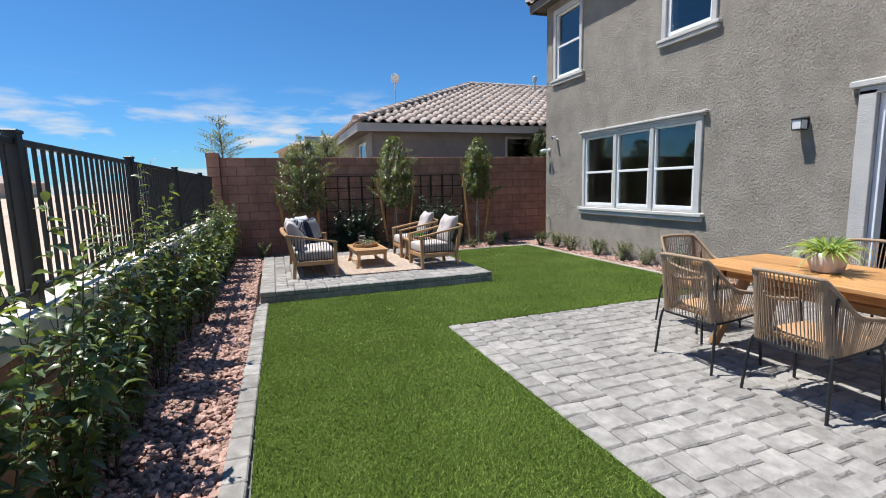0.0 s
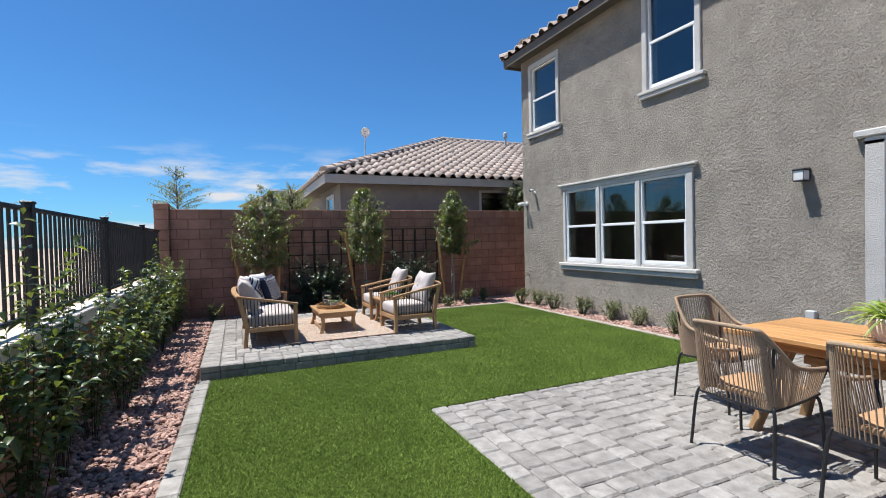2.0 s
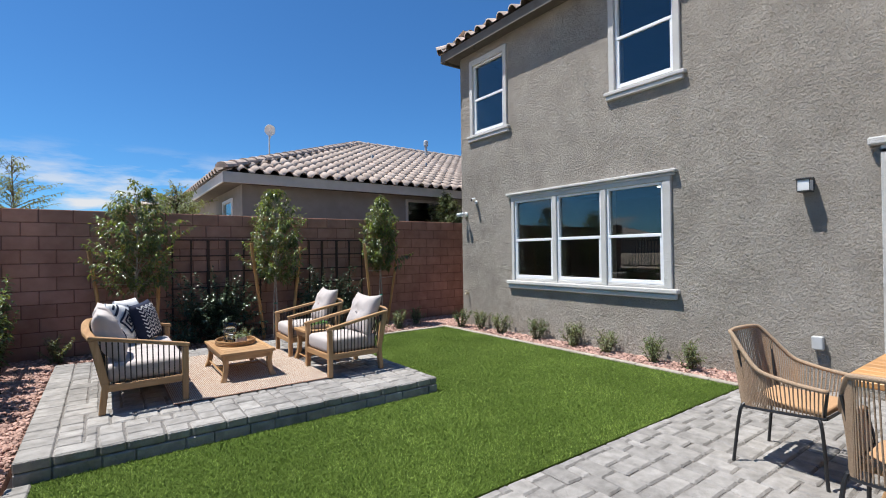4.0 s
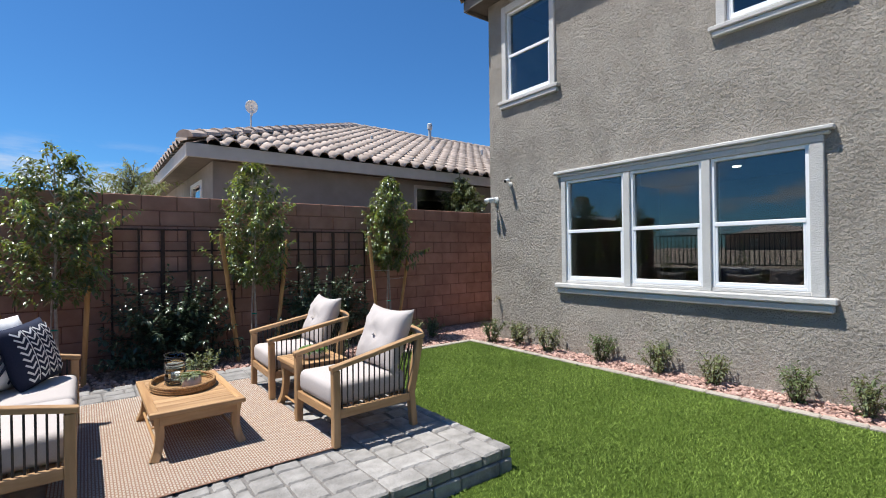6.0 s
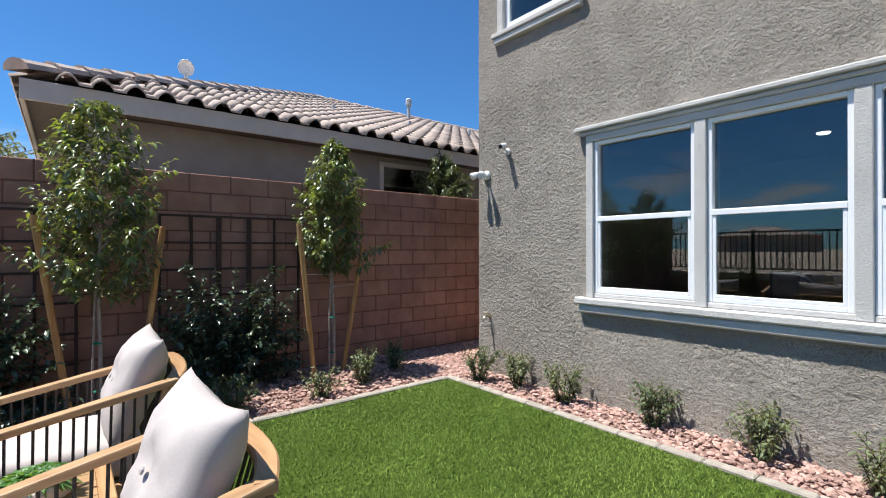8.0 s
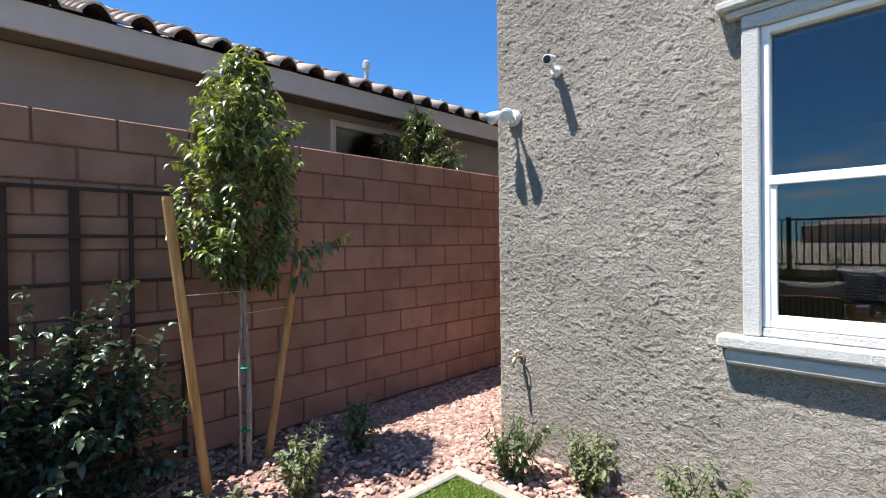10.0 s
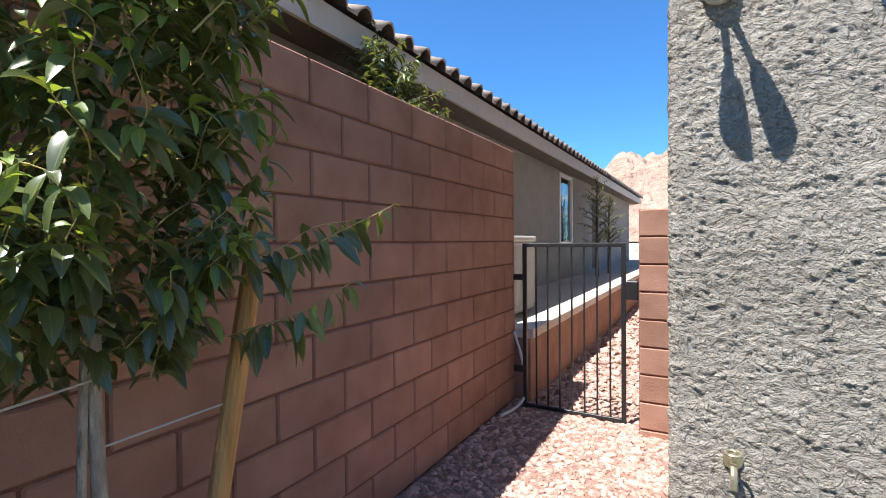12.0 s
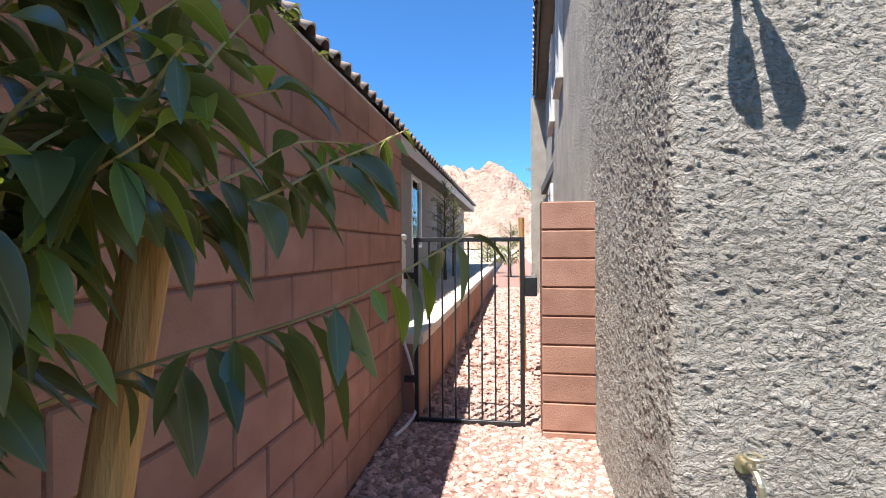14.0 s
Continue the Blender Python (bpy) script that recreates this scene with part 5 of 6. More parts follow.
cctv = thing("security_camera", "small white bullet camera on a wall bracket", "security camera", pose(HX, 9.27, 2.46))
part("base", lathe([(0.035, 0), (0.035, 0.018), (0.02, 0.03)], 16), WHITEPLASTIC, cctv).matrix_basis = pose(0, 0, 0, 0, -90, 0)
part("arm", tube([(-0.02, 0, 0), (-0.06, 0, 0.02), (-0.07, 0.01, 0.05)], 0.011, 8), WHITEPLASTIC, cctv)
part("body", lathe([(0.026, 0), (0.03, 0.006), (0.03, 0.10), (0.026, 0.106)], 16), WHITEPLASTIC, cctv).matrix_basis = pose(-0.05, 0.0, 0.062, 0, -105, 14)
part("lens", lathe([(0.023, 0), (0.023, 0.006), (0.004, 0.007)], 14), BLACKMETAL, cctv).matrix_basis = pose(-0.05, 0.0, 0.062, 0, -105, 14) @ pose(0, 0, 0.104)
flood = thing("flood_light", "white twin-head flood light on the wall", "flood light", pose(HX, 9.60, 2.24))
part("base", lathe([(0.055, 0), (0.055, 0.02), (0.04, 0.034)], 18), WHITEPLASTIC, flood).matrix_basis = pose(0, 0, 0, 0, -90, 0)
for s, ang in ((1, 25), (-1, -25)):
    part("arm", tube([(-0.03, s * 0.01, 0), (-0.10, s * 0.035, 0.01), (-0.145, s * 0.05, -0.01)], 0.011, 8), WHITEPLASTIC, flood)
    hd = part("head", lathe([(0.018, -0.06), (0.026, -0.05), (0.040, 0.0), (0.042, 0.03), (0.037, 0.033)], 18), WHITEPLASTIC, flood, smooth=True)
    hd.matrix_basis = pose(-0.155, s * 0.055, -0.01, 0, -118, -ang)
    gl = part("lens", lathe([(0.036, 0.0325), (0.03, 0.038), (0.004, 0.04)], 16), FROST, hd)
tap = thing("garden_tap", "small brass hose tap on the wall", "tap", pose(HX, 9.56, 0.64))
part("flange", lathe([(0.03, 0), (0.03, 0.006)], 14), BRASS, tap).matrix_basis = pose(0, 0, 0, 0, -90, 0)
part("spout", tube(smooth_path([(0, 0, 0), (-0.06, 0, 0.005), (-0.095, 0, -0.015), (-0.105, 0, -0.055)], 4), 0.011, 8), BRASS, tap)
part("handle", tube([(-0.06, 0, 0.0), (-0.062, 0, 0.045)], 0.006, 6), BRASS, tap)
part("wheel", tube([(-0.062 + 0.024 * math.cos(a), 0.024 * math.sin(a), 0.046) for a in (2 * math.pi * i / 12 for i in range(12))], 0.005, 6, closed=True), BRASS, tap)

# air conditioner on the next lot, and a cable by the gate
ac = thing("air_conditioner", "beige outdoor air-conditioning unit behind the low wall", "air conditioner", pose(9.55, 11.85, 0.52))
part("body", box(-0.40, 0.40, -0.36, 0.36, 0.04, 0.86, 0.03, seg=2), ACMETAL, ac)
part("top", box(-0.42, 0.42, -0.38, 0.38, 0.862, 0.93, 0.02, seg=2), ACMETAL, ac)
for i in range(20):
    part("louvre", box(-0.36 + i * 0.0375, -0.345 + i * 0.0375, -0.372, -0.358, 0.12, 0.82), ACMETAL, ac)
solid("cable", tube(smooth_path([(8.2, 11.10, 0.6), (8.21, 11.03, 0.35), (8.14, 10.98, 0.1), (8.05, 11.02, 0.0), (7.8, 11.06, 0.0)], 6), 0.012, 8), WHITEPLASTIC, "thin pale cable running down by the gate", "cable", smooth=True)


# ---- plants ----
def plant(name, label, category, m, trunk, twigs, leaf_len, leaf_ratio, mat, seed, spacing, start=0.3, twig_r=0.004, group="", bark=None, twigmat=None, droop=0.45, stations=4, lime=0.0, spread=0.9, hang=0.0, limbs=()):
    """trunk: rows of points with a first and last radius; twigs: curved lines carrying leaves on both sides; limbs: longer sprays with hanging leaves."""
    t = thing(name, label, category, m, group)
    r = np.random.default_rng(seed)
    for pts, r0, r1 in trunk:
        sp = smooth_path(pts, 6)
        part("trunk", tube(sp, list(np.linspace(r0, r1, len(sp))), 9), bark or BARK, t, smooth=True)
    tb = bmesh.new()
    base, d, young, size = [], [], [], []
    for pts, gap, first, down, thick in [(q, spacing, start, hang, twig_r) for q in twigs] + [(q, 0.019, 0.2, 0.7, 0.0028) for q in limbs]:
        sp = smooth_path(pts, 5)
        tube(sp, list(np.linspace(thick, thick * 0.35, len(sp))), 5 if thick != twig_r else 3, bm=tb)
        seg = np.array([p[:] for p in sp])
        cum = np.concatenate([[0], np.cumsum(np.linalg.norm(np.diff(seg, axis=0), axis=1))])
        s, k = cum[-1] * first, 0
        while s <= cum[-1]:
            i = min(len(cum) - 2, int(np.searchsorted(cum, s, "right")) - 1)
            f = (s - cum[i]) / max(1e-6, cum[i + 1] - cum[i])
            p = seg[i] * (1 - f) + seg[i + 1] * f
            ax = seg[i + 1] - seg[i]
            ax /= np.linalg.norm(ax) + 1e-9
            for sgn in (-1, 1) if thick == twig_r else ((-1) ** k,):
                sd = np.cross(ax, r.normal(0, 0.6, 3) + np.array([0, 0, 1]))
                sd = sgn * sd / (np.linalg.norm(sd) + 1e-9)
                base.append(p)
                d.append(ax * r.uniform(0.25, 0.9) + sd * (spread if thick == twig_r else 0.55) + r.normal(0, 0.22, 3) - np.array([0, 0, down]))
                young.append(s / cum[-1] > 0.78)
                size.append(1.0 if thick == twig_r else 1.12 - 0.45 * max(0.0, s / cum[-1] - 0.6) / 0.4)
            s += gap * r.uniform(0.75, 1.25)
            k += 1
        base.append(seg[-1])
        d.append(seg[-1] - seg[-2] + r.normal(0, 0.004, 3))
        young.append(True)
        size.append(1.0 if thick == twig_r else 0.55)
    tagged(part("twig", tb, twigmat or TWIG, t), kind="stuff")
    base, d = np.array(base), np.array(d)
    young = np.array(young) & (r.uniform(0, 1, len(base)) < lime)
    ln = leaf_len * r.uniform(0.6, 1.15, len(base)) * np.array(size)
    for sel, mm, nm in ((~young, mat, "leaf"), (young, LEAFLIME, "young_leaf")):
        if sel.any():
            ob = new(nm, leaf_mesh(nm, base[sel], d[sel], ln[sel] * (0.8 if nm == "young_leaf" else 1), leaf_ratio, mm, r, droop=droop, stations=stations))
            ob.parent = t
            tagged(ob, kind="stuff")
    return t


def crown_twigs(r, n, centre, radii, axis_z, bottom=-0.9):
    """Twigs from the stem's axis out to points spread through an egg-shaped crown."""
    out = []
    cx, cy, cz = centre
    while len(out) < n:
        u = r.normal(0, 1, 3)
        u /= np.linalg.norm(u)
        if u[2] < bottom:
            continue
        k = r.uniform(0.45, 1.0) ** 0.6 * (1 + 0.14 * math.sin(5 * math.atan2(u[1], u[0]) + 4 * u[2]))
        taper = 1.0 - 0.42 * max(0.0, u[2])
        e = np.array([cx + u[0] * radii[0] * k * taper, cy + u[1] * radii[1] * k * taper, cz + u[2] * radii[2] * k])
        z0 = max(axis_z[0], min(axis_z[1], e[2] - 0.12 - 0.35 * math.hypot(e[0] - cx, e[1] - cy)))
        s = np.array([cx + r.normal(0, 0.01), cy + r.normal(0, 0.01), z0])
        mid = (s + e) / 2 + np.array([0, 0, 0.05]) + r.normal(0, 0.02, 3)
        out.append([tuple(s), tuple(mid), tuple(e)])
    return out


def column_twigs(r, n, h0, h1, radius, clear=0.0):
    """Twigs filling a tall rounded crown about the stem; clear leaves the low south-east side open, to a few long sprays."""
    out = []
    while len(out) < n:
        z = h0 + (h1 - h0) * r.uniform(0, 1)
        f = (z - h0) / (h1 - h0)
        prof = min(1.0, 0.66 + f * 2.2) * min(1.0, 1.9 * (1.02 - f) ** 0.68)
        a = r.uniform(0, 6.28)
        k = math.sqrt(r.uniform(0.22, 1.0)) * (1 + 0.20 * math.sin(3 * a + 7 * f + radius * 40) + 0.12 * math.sin(7 * a - 9 * f)) * r.uniform(0.85, 1.12)
        e = np.array([math.cos(a) * radius * prof * k, math.sin(a) * radius * prof * k, z])
        if clear and z < 1.85 and (math.hypot(e[0] + 0.10, e[1] + 0.53) < clear or e[1] + 0.53 < 0.85 * (e[0] + 0.10)):
            continue
        q = r.uniform(0.45, 0.70)
        s = np.array([e[0] * q, e[1] * q, max(h0 - 0.1, z - 0.05 - 0.30 * math.hypot(e[0], e[1]))]) + r.normal(0, 0.03, 3)
        mid = (s + e) / 2 + np.array([0, 0, 0.02]) + r.normal(0, 0.025, 3)
        out.append([tuple(s), tuple(mid), tuple(e)])
    return out


def staked_tree(loc, seed, h0, h1, radius, stakes, label, extra=(), leaf=0.064, twigs=330, density=0.034, clear=0.0, stations=5):
    r = np.random.default_rng(seed)
    tw = column_twigs(r, twigs, h0, h1, radius, clear)
    boughs = []
    for k in range(16):
        a, z = 2.4 * k, h0 - 0.05 + (h1 - h0) * 0.75 * k / 16
        boughs.append(([(0, 0, z), (0.12 * math.cos(a), 0.12 * math.sin(a), z + 0.12), (0.75 * radius * math.cos(a), 0.75 * radius * math.sin(a), z + 0.34)], 0.0065, 0.002))
    trunk = [([(0.0, 0.0, -0.05), (0.008, -0.006, 0.5), (-0.006, 0.01, 1.1), (0.01, 0.0, 1.7), (0.0, 0.01, h1 - 0.25)], 0.021, 0.006), *([] if clear else boughs), ([(-0.045, 0.01, -0.05), (-0.04, 0.012, 0.6), (-0.02, 0.01, 1.25)], 0.012, 0.008)]
    t = plant("tree", label, "tree", pose(*loc), trunk, tw, leaf, 0.215, LEAF, seed, density, start=0.05, twig_r=0.0024, limbs=extra, group="trees along the wall", droop=0.5, stations=stations, lime=0.72, hang=0.12)
    for z in (0.22, 0.62):
        part("tie", tube([(0.027 * math.cos(a) - 0.01, 0.025 * math.sin(a) + 0.004, z) for a in (2 * math.pi * i / 12 for i in range(12))], 0.009, 6, closed=True), GREENTAPE, t)
    for p0, p1 in stakes:
        s = thing("tree_stake", "slanting round pine stake driven in beside a young tree", "tree stake", pose(loc[0] + p0[0], loc[1] + p0[1], -0.05), "tree stakes")
        d = Vector(p1) - Vector(p0)
        part("pole", tube([(0, 0, 0), d * 0.5, d * 0.99, d], [0.027, 0.0265, 0.026, 0.023], 12), STAKE, s, smooth=False)
        w = thing("tie_wire", "thin wire tying a young tree to its stake", "tie wire")
        q = Vector(loc) + Vector(p0) + d * 0.66
        solid_w = part("strand", tube([q, Vector((loc[0], loc[1], q.z - 0.02))], 0.0025, 5), GREYPLASTIC, w)
    return t


YOUNG = "young broadleaf tree with glossy green leaves tied to stakes"
staked_tree((0.60, 10.62, 0), 31, 1.02, 2.66, 0.55, [((-0.36, 0.16, 0), (-0.59, 0.31, 1.62)), ((0.23, -0.02, 0), (0.30, -0.05, 1.62))], YOUNG, leaf=0.076, twigs=250)
staked_tree((2.66, 10.58, 0), 47, 1.08, 2.63, 0.53, [((-0.18, 0.10, 0), (-0.415, 0.0, 1.72)), ((0.267, 0.05, 0), (0.47, 0.09, 1.66))], YOUNG, leaf=0.072, twigs=280)
low = [[(0.22, 0.15, 1.13), (0.276, 0.036, 1.177), (0.274, -0.165, 1.239), (0.296, -0.288, 1.305)],
       [(0.28, 0.12, 1.29), (0.353, -0.038, 1.348), (0.45, -0.10, 1.41), (0.58, -0.13, 1.465), (0.656, -0.148, 1.50)],
       [(0.26, 0.10, 1.33), (0.34, -0.02, 1.375), (0.42, -0.06, 1.43), (0.52, -0.10, 1.45)],
       [(0.13, 0.05, 1.25), (0.163, -0.108, 1.342), (0.124, -0.205, 1.392), (0.11, -0.243, 1.416)],
       [(0.13, 0.0, 1.30), (0.20, -0.08, 1.36), (0.21, -0.14, 1.41), (0.20, -0.19, 1.44)],
       [(0.05, 0.0, 1.15), (0.06, -0.08, 1.24), (0.06, -0.14, 1.30), (0.04, -0.18, 1.34)],
       [(0.09, 0.03, 1.12), (0.12, -0.05, 1.20), (0.13, -0.10, 1.27), (0.12, -0.14, 1.32)],
       [(0.18, 0.12, 1.38), (0.25, 0.04, 1.48), (0.29, -0.03, 1.57), (0.30, -0.08, 1.66)]]
low = [[(x - 0.025, y - (0.15 if i < 3 or i == 7 else 0.05), z) for x, y, z in q] for i, q in enumerate(low)]
staked_tree((4.835, 10.73, 0), 58, 1.22, 2.67, 0.385, [((-0.306, -0.20, 0), (-0.504, -0.25, 1.72)), ((0.143, 0.044, 0), (0.338, -0.08, 1.50))], YOUNG, low, leaf=0.072, twigs=350, density=0.034, clear=0.24, stations=9)


def shrub(name, label, loc, seed, height, spread, stems, leaf, ratio, mat, spacing, group, twigmat=None, lean=0.5, lime=0.0, start=0.15, droop=0.4):
    r = np.random.default_rng(seed)
    tw = []
    for i in range(stems):
        a, o = r.uniform(0, 6.28), r.uniform(0.05, 1.0) ** 0.6
        h = height * r.uniform(0.55, 1.05) * (1.08 - 0.35 * o)
        x, y = math.cos(a) * spread * o, math.sin(a) * spread * o
        tw.append([(x * 0.15, y * 0.15, -0.03), (x * lean, y * lean, h * 0.5), (x + r.normal(0, 0.03), y + r.normal(0, 0.03), h)])
        if r.uniform() < 0.6:
            b = r.uniform(0, 6.28)
            z = h * r.uniform(0.35, 0.75)
            tw.append([(x * lean, y * lean, z), (x * lean + math.cos(b) * spread * 0.3, y * lean + math.sin(b) * spread * 0.3, z + 0.10), (x * lean + math.cos(b) * spread * 0.6, y * lean + math.sin(b) * spread * 0.6, z + 0.17)])
    return plant(name, label, "shrub", pose(*loc), [], tw, leaf, ratio, mat, seed, spacing, start=start, twig_r=0.0045, group=group, twigmat=twigmat or TWIGDARK, droop=droop, lime=lime)


r = random.Random(5)
HEDGE = "leafy dark green hedge shrub growing against the low wall"
y = 0.75
i = 0
while y < 10.7:
    h = r.uniform(1.18, 1.58) + (0.08 if 2.5 < y < 5.0 else -0.05 if y < 2.5 else 0.0)
    shrub("hedge_shrub", HEDGE, (-0.93 + r.uniform(-0.05, 0.04), y, 0), 100 + i, h, r.uniform(0.20, 0.32), 12, 0.092, 0.22, LEAFHEDGE, 0.050, "hedge shrubs", lime=0.30, start=0.22)
    y += r.uniform(0.50, 0.68)
    i += 1

# iron trellises and climbers on the back wall
for x0, seed in ((1.115, 3), (3.16, 4)):
    t = thing("trellis", "dark rusty iron trellis panel standing against the block wall", "trellis", pose(x0, 11.07, 0), "trellises on the wall")
    for i, (u, w) in enumerate(((0.0, 0.024), (0.28, 0.024), (0.54, 0.046), (0.845, 0.046), (1.12, 0.024), (1.40, 0.024))):
        part("upright", box(u - w / 2, u + w / 2, -0.012, 0.012, 0.02, 1.73 + (0.02 if w > 0.02 else 0), 0.003), RUST, t)
    for k in range(7):
        z = 0.11 + k * 0.272
        part("crossbar", box(-0.02, 1.42, -0.025, -0.009, z - 0.011, z + 0.011, 0.002), RUST, t)
    r2 = np.random.default_rng(seed)
    tw = []
    for k in range(150):
        x, z = r2.uniform(-0.35, 1.45), r2.uniform(0.08, 1.42) * r2.uniform(0.55, 1.0)
        far = -0.30 * r2.uniform(0, 1) ** 2 * (1.3 - 0.5 * z)
        x = 0.6 + (x - 0.6) * (1.0 - 0.3 * z)
        tw.append([(0.6 + r2.normal(0, 0.08), -0.1, -0.02), (0.6 + (x - 0.6) * 0.55, -0.20 + r2.normal(0, 0.05), z * 0.6), (x, -0.20 + far + r2.normal(0, 0.07), z)])
    plant("climbing_shrub", "dark glossy climbing shrub trained on an iron trellis", "shrub", pose(x0, 11.02, 0), [], tw, 0.066, 0.27, LEAFROSE, seed + 60, 0.034, start=0.45, group="climbers on the trellises", twigmat=TWIGDARK, droop=0.3)

SAGE = "small grey-green shrub in the pink gravel bed"
for k, (x, y, h) in enumerate(((5.86, 9.38, 0.40), (6.02, 8.98, 0.34), (5.98, 8.40, 0.33), (6.05, 7.58, 0.30), (6.05, 6.83, 0.30), (6.02, 6.24, 0.28), (6.0, 5.5, 0.32), (5.98, 5.02, 0.30), (4.90, 10.12, 0.30), (5.48, 10.45, 0.27), (4.35, 9.98, 0.18), (1.9, 10.0, 0.26), (3.6, 10.1, 0.24), (-0.35, 10.7, 0.35))):
    shrub("bed_shrub", SAGE, (x, y, 0), 300 + k, h * 1.1, 0.18, 20, 0.042, 0.24, LEAFSAGE if k % 3 else LEAFHEDGE, 0.024, "shrubs in the gravel", lean=0.6)

# trees and shrubs beyond the walls
FARTREE = "airy green tree rising behind the block wall"


def far_tree(loc, seed, h, radius, h0, label, mat=LEAFDESERT, leaf=0.07, twigs=80, density=0.06):
    r = np.random.default_rng(seed)
    tw = crown_twigs(r, twigs, (0, 0, (h0 + h) / 2), (radius, radius, (h - h0) / 2), (h0 * 0.7, h - 0.3), -0.8)
    return plant("tree", label, "tree", pose(*loc), [([(0, 0, -0.1), (0.05, 0.02, h * 0.35), (0, 0, h - 0.3)], 0.05, 0.01)], tw, leaf, 0.2, mat, seed, density, start=0.25, twig_r=0.008, bark=TWIGDARK, twigmat=TWIGDARK, group="trees beyond the walls")


far_tree((7.42, 11.92, 0.52), 71, 2.55, 0.58, 1.2, "leafy green young tree beside the house next door", LEAF, 0.07, 280, 0.03)
far_tree((1.55, 14.2, 0.52), 72, 2.65, 1.05, 1.0, FARTREE, LEAFDESERT, 0.075, 230, 0.05)
far_tree((-1.6, 17.5, 0.52), 73, 3.6, 0.95, 1.7, "sparse spindly desert tree rising behind the wall", LEAFDESERT, 0.09, 75, 0.075)
far_tree((15.9, 11.9, 0.52), 74, 2.5, 0.5, 0.5, "slender young tree beside the house next door", LEAFDESERT, 0.07, 60, 0.05)
far_tree((17.2, 11.85, 0.52), 75, 2.2, 0.45, 0.5, "slender young tree beside the house next door", LEAFDESERT, 0.07, 60, 0.05)
far_tree((26, 10.4, 0), 76, 2.6, 1.0, 0.4, "bushy desert shrub at the end of the side yard", LEAFDESERT, 0.1, 80, 0.06)
far_tree((24, 9.2, 0), 77, 5.2, 0.8, 2.4, "feathery tree at the end of the side yard", LEAFDESERT, 0.1, 70, 0.08)
far_tree((29, 11.6, 0), 78, 2.2, 1.1, 0.3, "bushy desert shrub at the end of the side yard", LEAFDESERT, 0.1, 80, 0.06)
s = thing("tree_stake", "slanting round pine stake beyond the gate", "tree stake", pose(9.6, 10.15, -0.05), "tree stakes")
part("pole", tube([(0, 0, 0), (-0.05, 0.02, 1.65)], 0.03, 10), STAKE, s)

# ---- distance ----
hill = bmesh.new()
NU, NV = 90, 40
vs = {}
for i in range(NU + 1):
    for j in range(NV + 1):
        a = -60 + 230 * i / NU
        u = j / NV
        x = 250 + 260 * u
        ridge = 56 * math.exp(-(abs(a - 38) / 40) ** 3) + 40 * math.exp(-((a - 95) / 40) ** 2) + 30 * math.exp(-((a + 22) / 34) ** 2)
        prof = math.sin(math.pi * min(1.0, u * 1.25 + 0.02) / 1.27) ** 1.1 if u < 0.99 else 0
        rough = noise.fractal((x * 0.018, a * 0.018, 3.1), 0.9, 2.1, 6)
        vs[i, j] = hill.verts.new((x, a, -2 + ridge * prof * (1 + 0.30 * rough) + 3 * rough * prof))
for i in range(NU):
    for j in range(NV):
        hill.faces.new((vs[i, j], vs[i, j + 1], vs[i + 1, j + 1], vs[i + 1, j]))
ROCK = material("hill_rock", (0.27, 0.18, 0.135), (0.40, 0.285, 0.22), scale=0.09, rough=1.0, spec=0.05, bump=1.0, bscale=0.35, coords="Position", detail=8)
for nd in ROCK.node_tree.nodes:
    if nd.type == "BUMP":
        nd.inputs["Distance"].default_value = 3.0
solid("backdrop_hill", hill, ROCK, "bare rocky tan desert hill in the distance", "hill", kind="structure")

# houses far off across the lot
def far_house(x, y, z, w, d, h, roof_h, rot, label, mat, storeys=1):
    t = thing("far_house", label, "house", pose(x, y, z, 0, 0, rot), "houses in the distance", kind="structure")
    part("wall", box(-w / 2, w / 2, -d / 2, d / 2, 0, h), mat, t)
    bm = bmesh.new()
    o = 0.5
    b = [bm.verts.new(p) for p in ((-w / 2 - o, -d / 2 - o, h), (w / 2 + o, -d / 2 - o, h), (w / 2 + o, d / 2 + o, h), (-w / 2 - o, d / 2 + o, h))]
    m = min(w, d) / 2
    c = [bm.verts.new((-w / 2 + m, 0, h + roof_h)), bm.verts.new((w / 2 - m, 0, h + roof_h))] if w > d else [bm.verts.new((0, -d / 2 + m, h + roof_h)), bm.verts.new((0, d / 2 - m, h + roof_h))]
    if w > d:
        for f in ((b[0], b[1], c[1], c[0]), (b[1], b[2], c[1]), (b[2], b[3], c[0], c[1]), (b[3], b[0], c[0])):
            bm.faces.new(f)
    else:
        for f in ((b[0], b[1], c[0]), (b[1], b[2], c[1], c[0]), (b[2], b[3], c[1]), (b[3], b[0], c[0], c[1])):
            bm.faces.new(f)
    bm.faces.new(b[::-1])
    part("roof", bm, ROOFTILE, t)
    for s in range(storeys):
        for k in range(3):
            u = -w / 2 + w * (k + 0.6) / 3.2
            wn_ = part("window", box(u - 0.6, u + 0.6, -d / 2 - 0.04, -d / 2 + 0.02, 1.0 + 2.9 * s, 2.3 + 2.9 * s), GLASS, t)
            part("frame", box(u - 0.68, u + 0.68, -d / 2 - 0.03, -d / 2 - 0.005, 0.9 + 2.9 * s, 2.4 + 2.9 * s), VINYL, wn_)
    return t


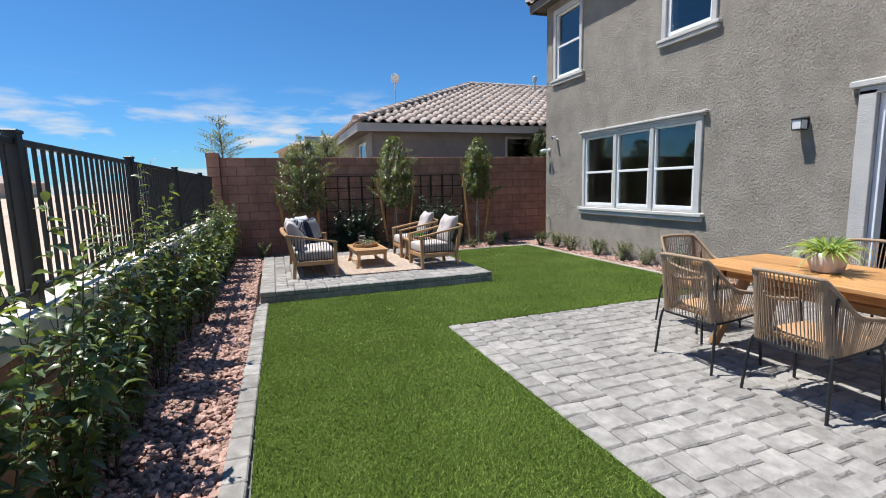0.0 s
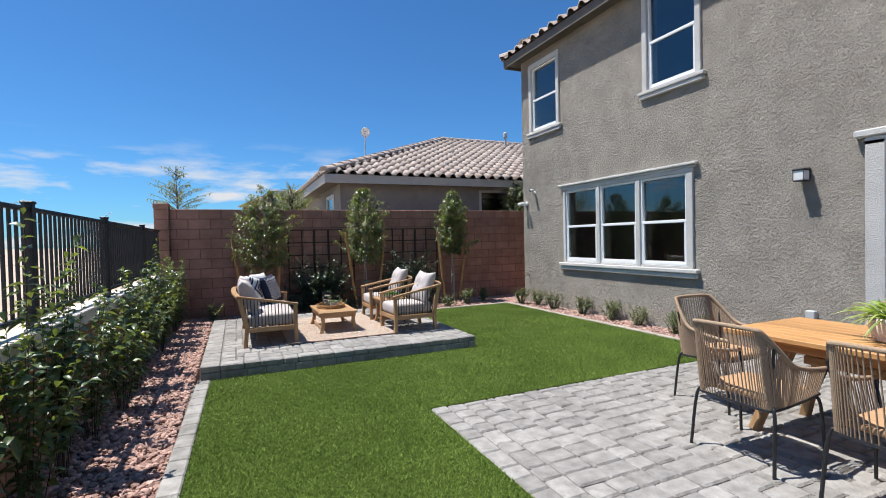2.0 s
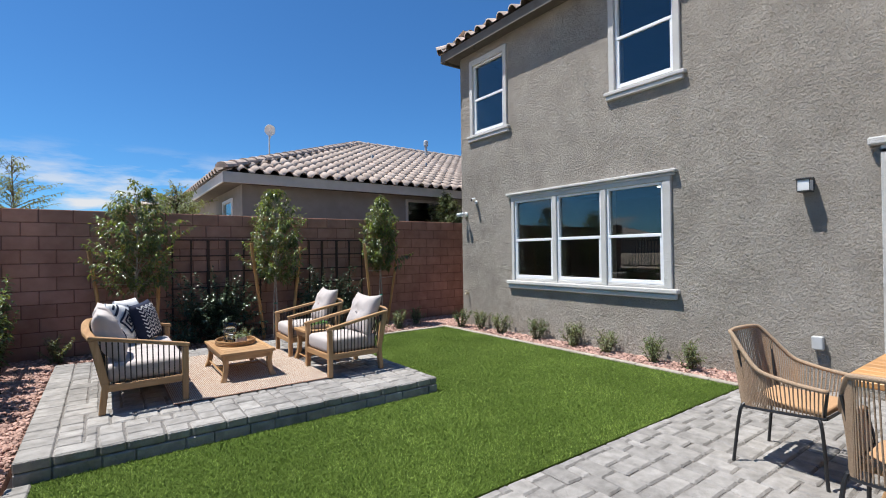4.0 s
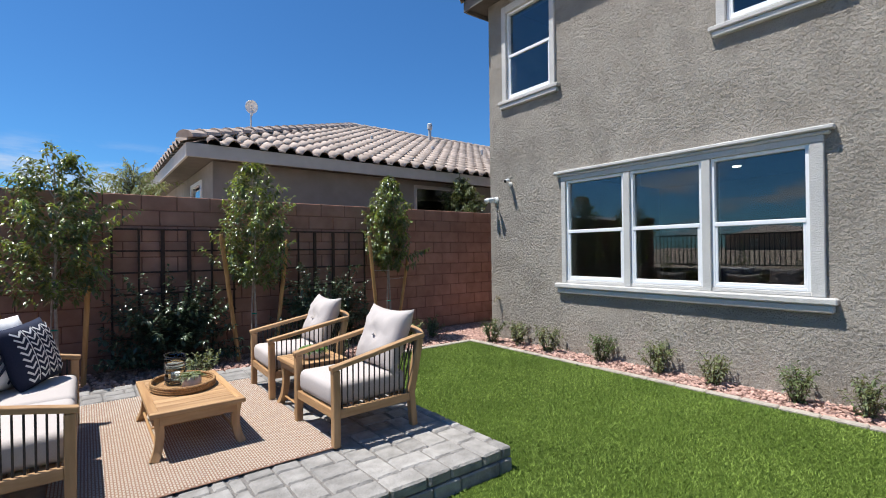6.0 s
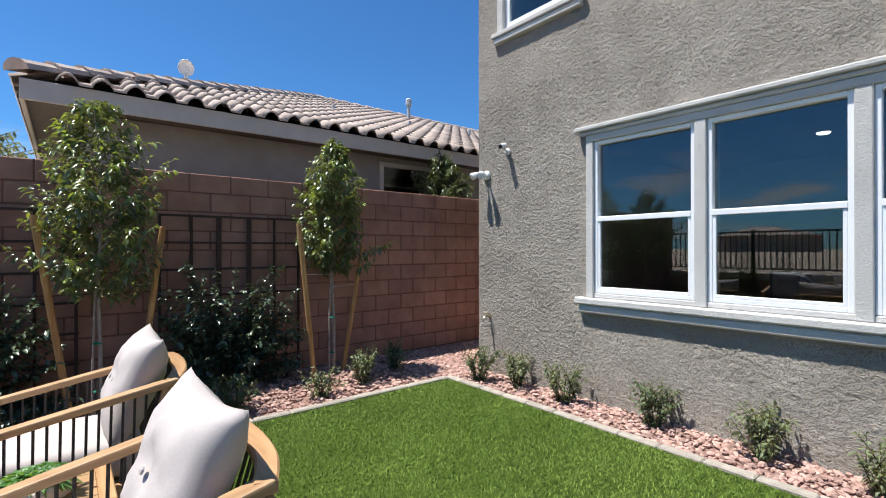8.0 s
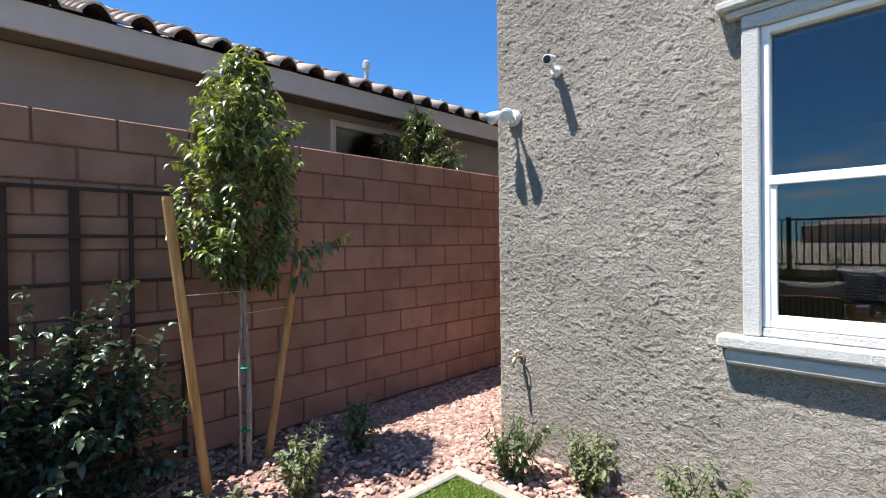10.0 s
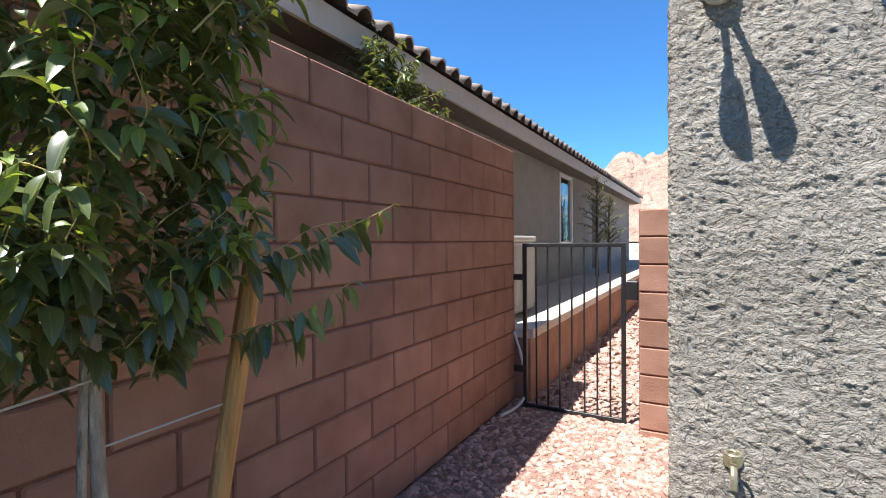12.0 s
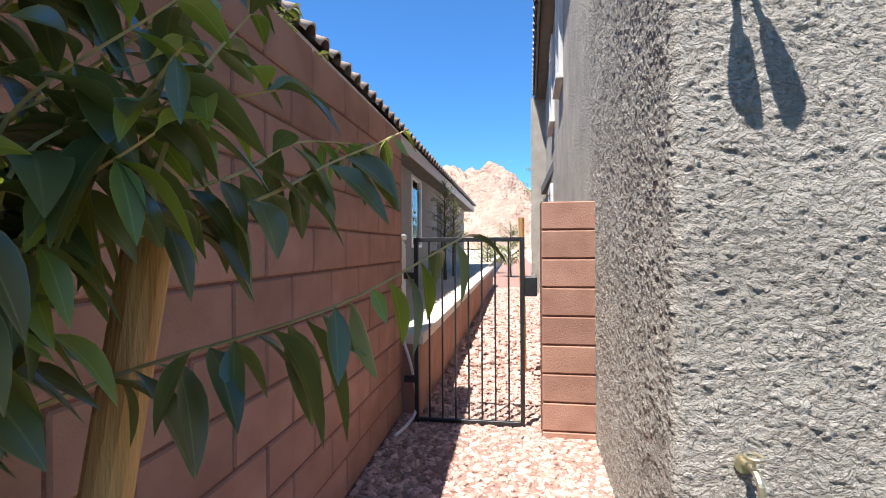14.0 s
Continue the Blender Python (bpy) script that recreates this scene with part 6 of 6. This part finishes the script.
far_house(4.6, 46, 0.5, 6.4, 10, 4.6, 1.15, 8, "distant tan two-storey house with a tiled roof", FARTAN, 2)
for k, (x, y) in enumerate(((-75, 60), (-92, 84), (-70, 105), (-60, 135), (-105, 40), (-110, 15))):
    far_house(x, y, 0.8, 16, 12, 3.4, 1.9, 60, "distant low tan house across the empty lot", FARTAN)
for x, y in ((-30, 90), (-45, 70), (-25, 120)):
    lp = thing("street_lamp", "far grey street lamp on a tall pole", "street lamp", pose(x, y, 0.8), "street lamps")
    part("pole", tube([(0, 0, 0), (0, 0, 7.5), (1.2, 0, 8.0)], 0.08, 6), GREYPLASTIC, lp)

# ---- paving, piece by piece ----
solid("ground_patio_bed", box(1.60, HX + 0.02, -6.0, 4.335, -0.2, -0.012), JOINT, "sand bed under the patio pavers", "paving bed", kind="structure")


def paver_mesh(w, d, h, seed):
    """One tumbled concrete paver with softened, uneven edges."""
    bm = box(-w / 2, w / 2, -d / 2, d / 2, -h, 0, 0.012, seg=1)
    for v in bm.verts:
        n3 = noise.noise_vector((v.co.x * 9 + seed * 3.7, v.co.y * 9, seed * 1.3))
        v.co += Vector((n3.x * 0.010, n3.y * 0.010, n3.z * 0.004 if v.co.z > -0.02 else 0))
    return mesh_of(bm, "paver", PAVER)


PIECES = {}
rp = random.Random(77)


def lay(parent, x0, x1, y0, y1, z, unit, thick, as_part, joined):
    """Pavers of a few sizes fitted together at random on a fine grid, none running through in rows."""
    nx, ny = round((x1 - x0) / unit), round((y1 - y0) / unit)
    ux, uy = (x1 - x0) / nx, (y1 - y0) / ny
    taken = set()
    for j in range(ny):
        for i in range(nx):
            if (i, j) in taken:
                continue
            free = 0
            while i + free < nx and (i + free, j) not in taken and free < 3:
                free += 1
            sizes = [(a, c) for a, c in ((3, 2), (2, 2), (2, 3), (3, 2), (2, 2)) if a <= free and j + c <= ny]
            if free == 3 and i + 3 < nx and (i + 3, j) not in taken and (i + 4 >= nx or (i + 4, j) in taken):
                sizes = [q for q in sizes if q[0] == 2] or sizes
            a, c = rp.choice(sizes) if sizes else (free, min(2, ny - j))
            for p in range(a):
                for q in range(c):
                    taken.add((i + p, j + q))
            w, d = a * ux, c * uy
            key = (a, c, round(unit, 3), rp.randrange(6))
            if key not in PIECES:
                PIECES[key] = paver_mesh(w - 0.009, d - 0.009, thick, len(PIECES))
            m = pose(x0 + i * ux + w / 2, y0 + j * uy + d / 2, z + rp.uniform(-0.003, 0.0015), rp.uniform(-0.4, 0.4), rp.uniform(-0.4, 0.4), rp.uniform(-1.0, 1.0))
            if as_part(m.translation.x, m.translation.y):
                ob = new("paver", PIECES[key])
                ob.parent, ob.matrix_basis = parent, m
            else:
                joined.append((PIECES[key], m))


def join_rest(parent, items):
    vs, fs, k = [], {}, 0
    for me, m in items:
        co = np.empty(len(me.vertices) * 3, np.float32)
        me.vertices.foreach_get("co", co)
        mm = np.array(m)
        vs.append(co.reshape(-1, 3) @ mm[:3, :3].T + mm[:3, 3])
        for p in me.polygons:
            fs.setdefault(len(p.vertices), []).append([i + k for i in p.vertices])
        k += len(me.vertices)
    if vs:
        ob = new("paver_field", raw("paver_field", np.concatenate(vs), [np.array(f) for f in fs.values()], PAVER))
        ob.parent = parent
        tagged(ob, "further tumbled grey pavers", kind="stuff")


patio = thing("pavement_patio", "patio of tumbled light grey concrete pavers", "paving", kind="structure")
rest = []
lay(patio, 1.60, HX, -2.0, 4.335, 0.004, 0.079, 0.06, lambda x, y: 1.6 < x < 3.7 and y > 1.0, rest)
join_rest(patio, rest)

platform = thing("pavement_platform", "raised lounge platform of tumbled grey pavers", "paving", kind="structure")
part("core", box(PX0 + 0.02, PX1 - 0.02, PY0 + 0.02, PY1 - 0.02, -0.15, PZ - 0.012), JOINT, platform)
rest = []
lay(platform, PX0 + 0.20, PX1 - 0.0, PY0 + 0.0, PY1, PZ, 0.084, 0.07, lambda x, y: y < 7.6 or (x > 2.2 and y < 8.4), rest)
join_rest(platform, rest)
y = PY0
while y < PY1 - 0.05:
    d = min(rp.choice((0.2, 0.26, 0.3)), PY1 - y)
    part("edge_paver", box(PX0, PX0 + 0.195, y + 0.003, y + d - 0.004, PZ - 0.07, PZ + rp.uniform(-0.002, 0.003), 0.008), PAVER, platform)
    y += d
x = PX0
while x < PX1 - 0.05:
    w = min(rp.choice((0.2, 0.27, 0.32)), PX1 - x)
    part("riser_block", box(x + 0.003, x + w - 0.003, PY0 - 0.002, PY0 + 0.10, -0.06, PZ - 0.075, 0.007), PAVER, platform)
    x += w
y = PY0 + 0.1
while y < PY1 - 0.05:
    d = min(rp.choice((0.2, 0.27, 0.32)), PY1 - y)
    for xa in (PX0 - 0.002, PX1 - 0.098):
        part("riser_block", box(xa, xa + 0.10, y + 0.003, y + d - 0.003, -0.06, PZ - 0.075, 0.007), PAVER, platform)
    y += d

edging = thing("pavement_edging", "single row of grey pavers edging the lawn", "edging", kind="structure")
part("bed", box(-0.39, -0.24, -5.9, 6.19, -0.15, -0.02), JOINT, edging)
y = -0.6
while y < 6.15:
    d = min(rp.choice((0.22, 0.235, 0.25)), 6.19 - y)
    ob = part("paver", box(-0.064, 0.064, -d / 2 + 0.003, d / 2 - 0.003, -0.06, 0.018 + rp.uniform(-0.003, 0.003), 0.009), PAVER, edging)
    ob.matrix_basis = pose(-0.335 + (y - 2.1) * 0.018, y + d / 2, 0, 0, 0, -1.0 + rp.uniform(-0.8, 0.8))
    y += d

curb = thing("curb", "narrow cream concrete curb round the lawn", "curb", kind="structure")
y = 4.36
while y < 9.62:
    d = min(0.30, 9.70 - y)
    part("curb_stone", box(5.655, 5.735, y + 0.002, y + d - 0.002, -0.08, 0.022 + rp.uniform(-0.002, 0.003), 0.01), CURB, curb)
    y += d
x = 3.03
while x < 5.6:
    w = min(0.30, 5.653 - x)
    part("curb_stone", box(x + 0.002, x + w - 0.002, 9.635, 9.715, -0.08, 0.022 + rp.uniform(-0.002, 0.003), 0.01), CURB, curb)
    x += w
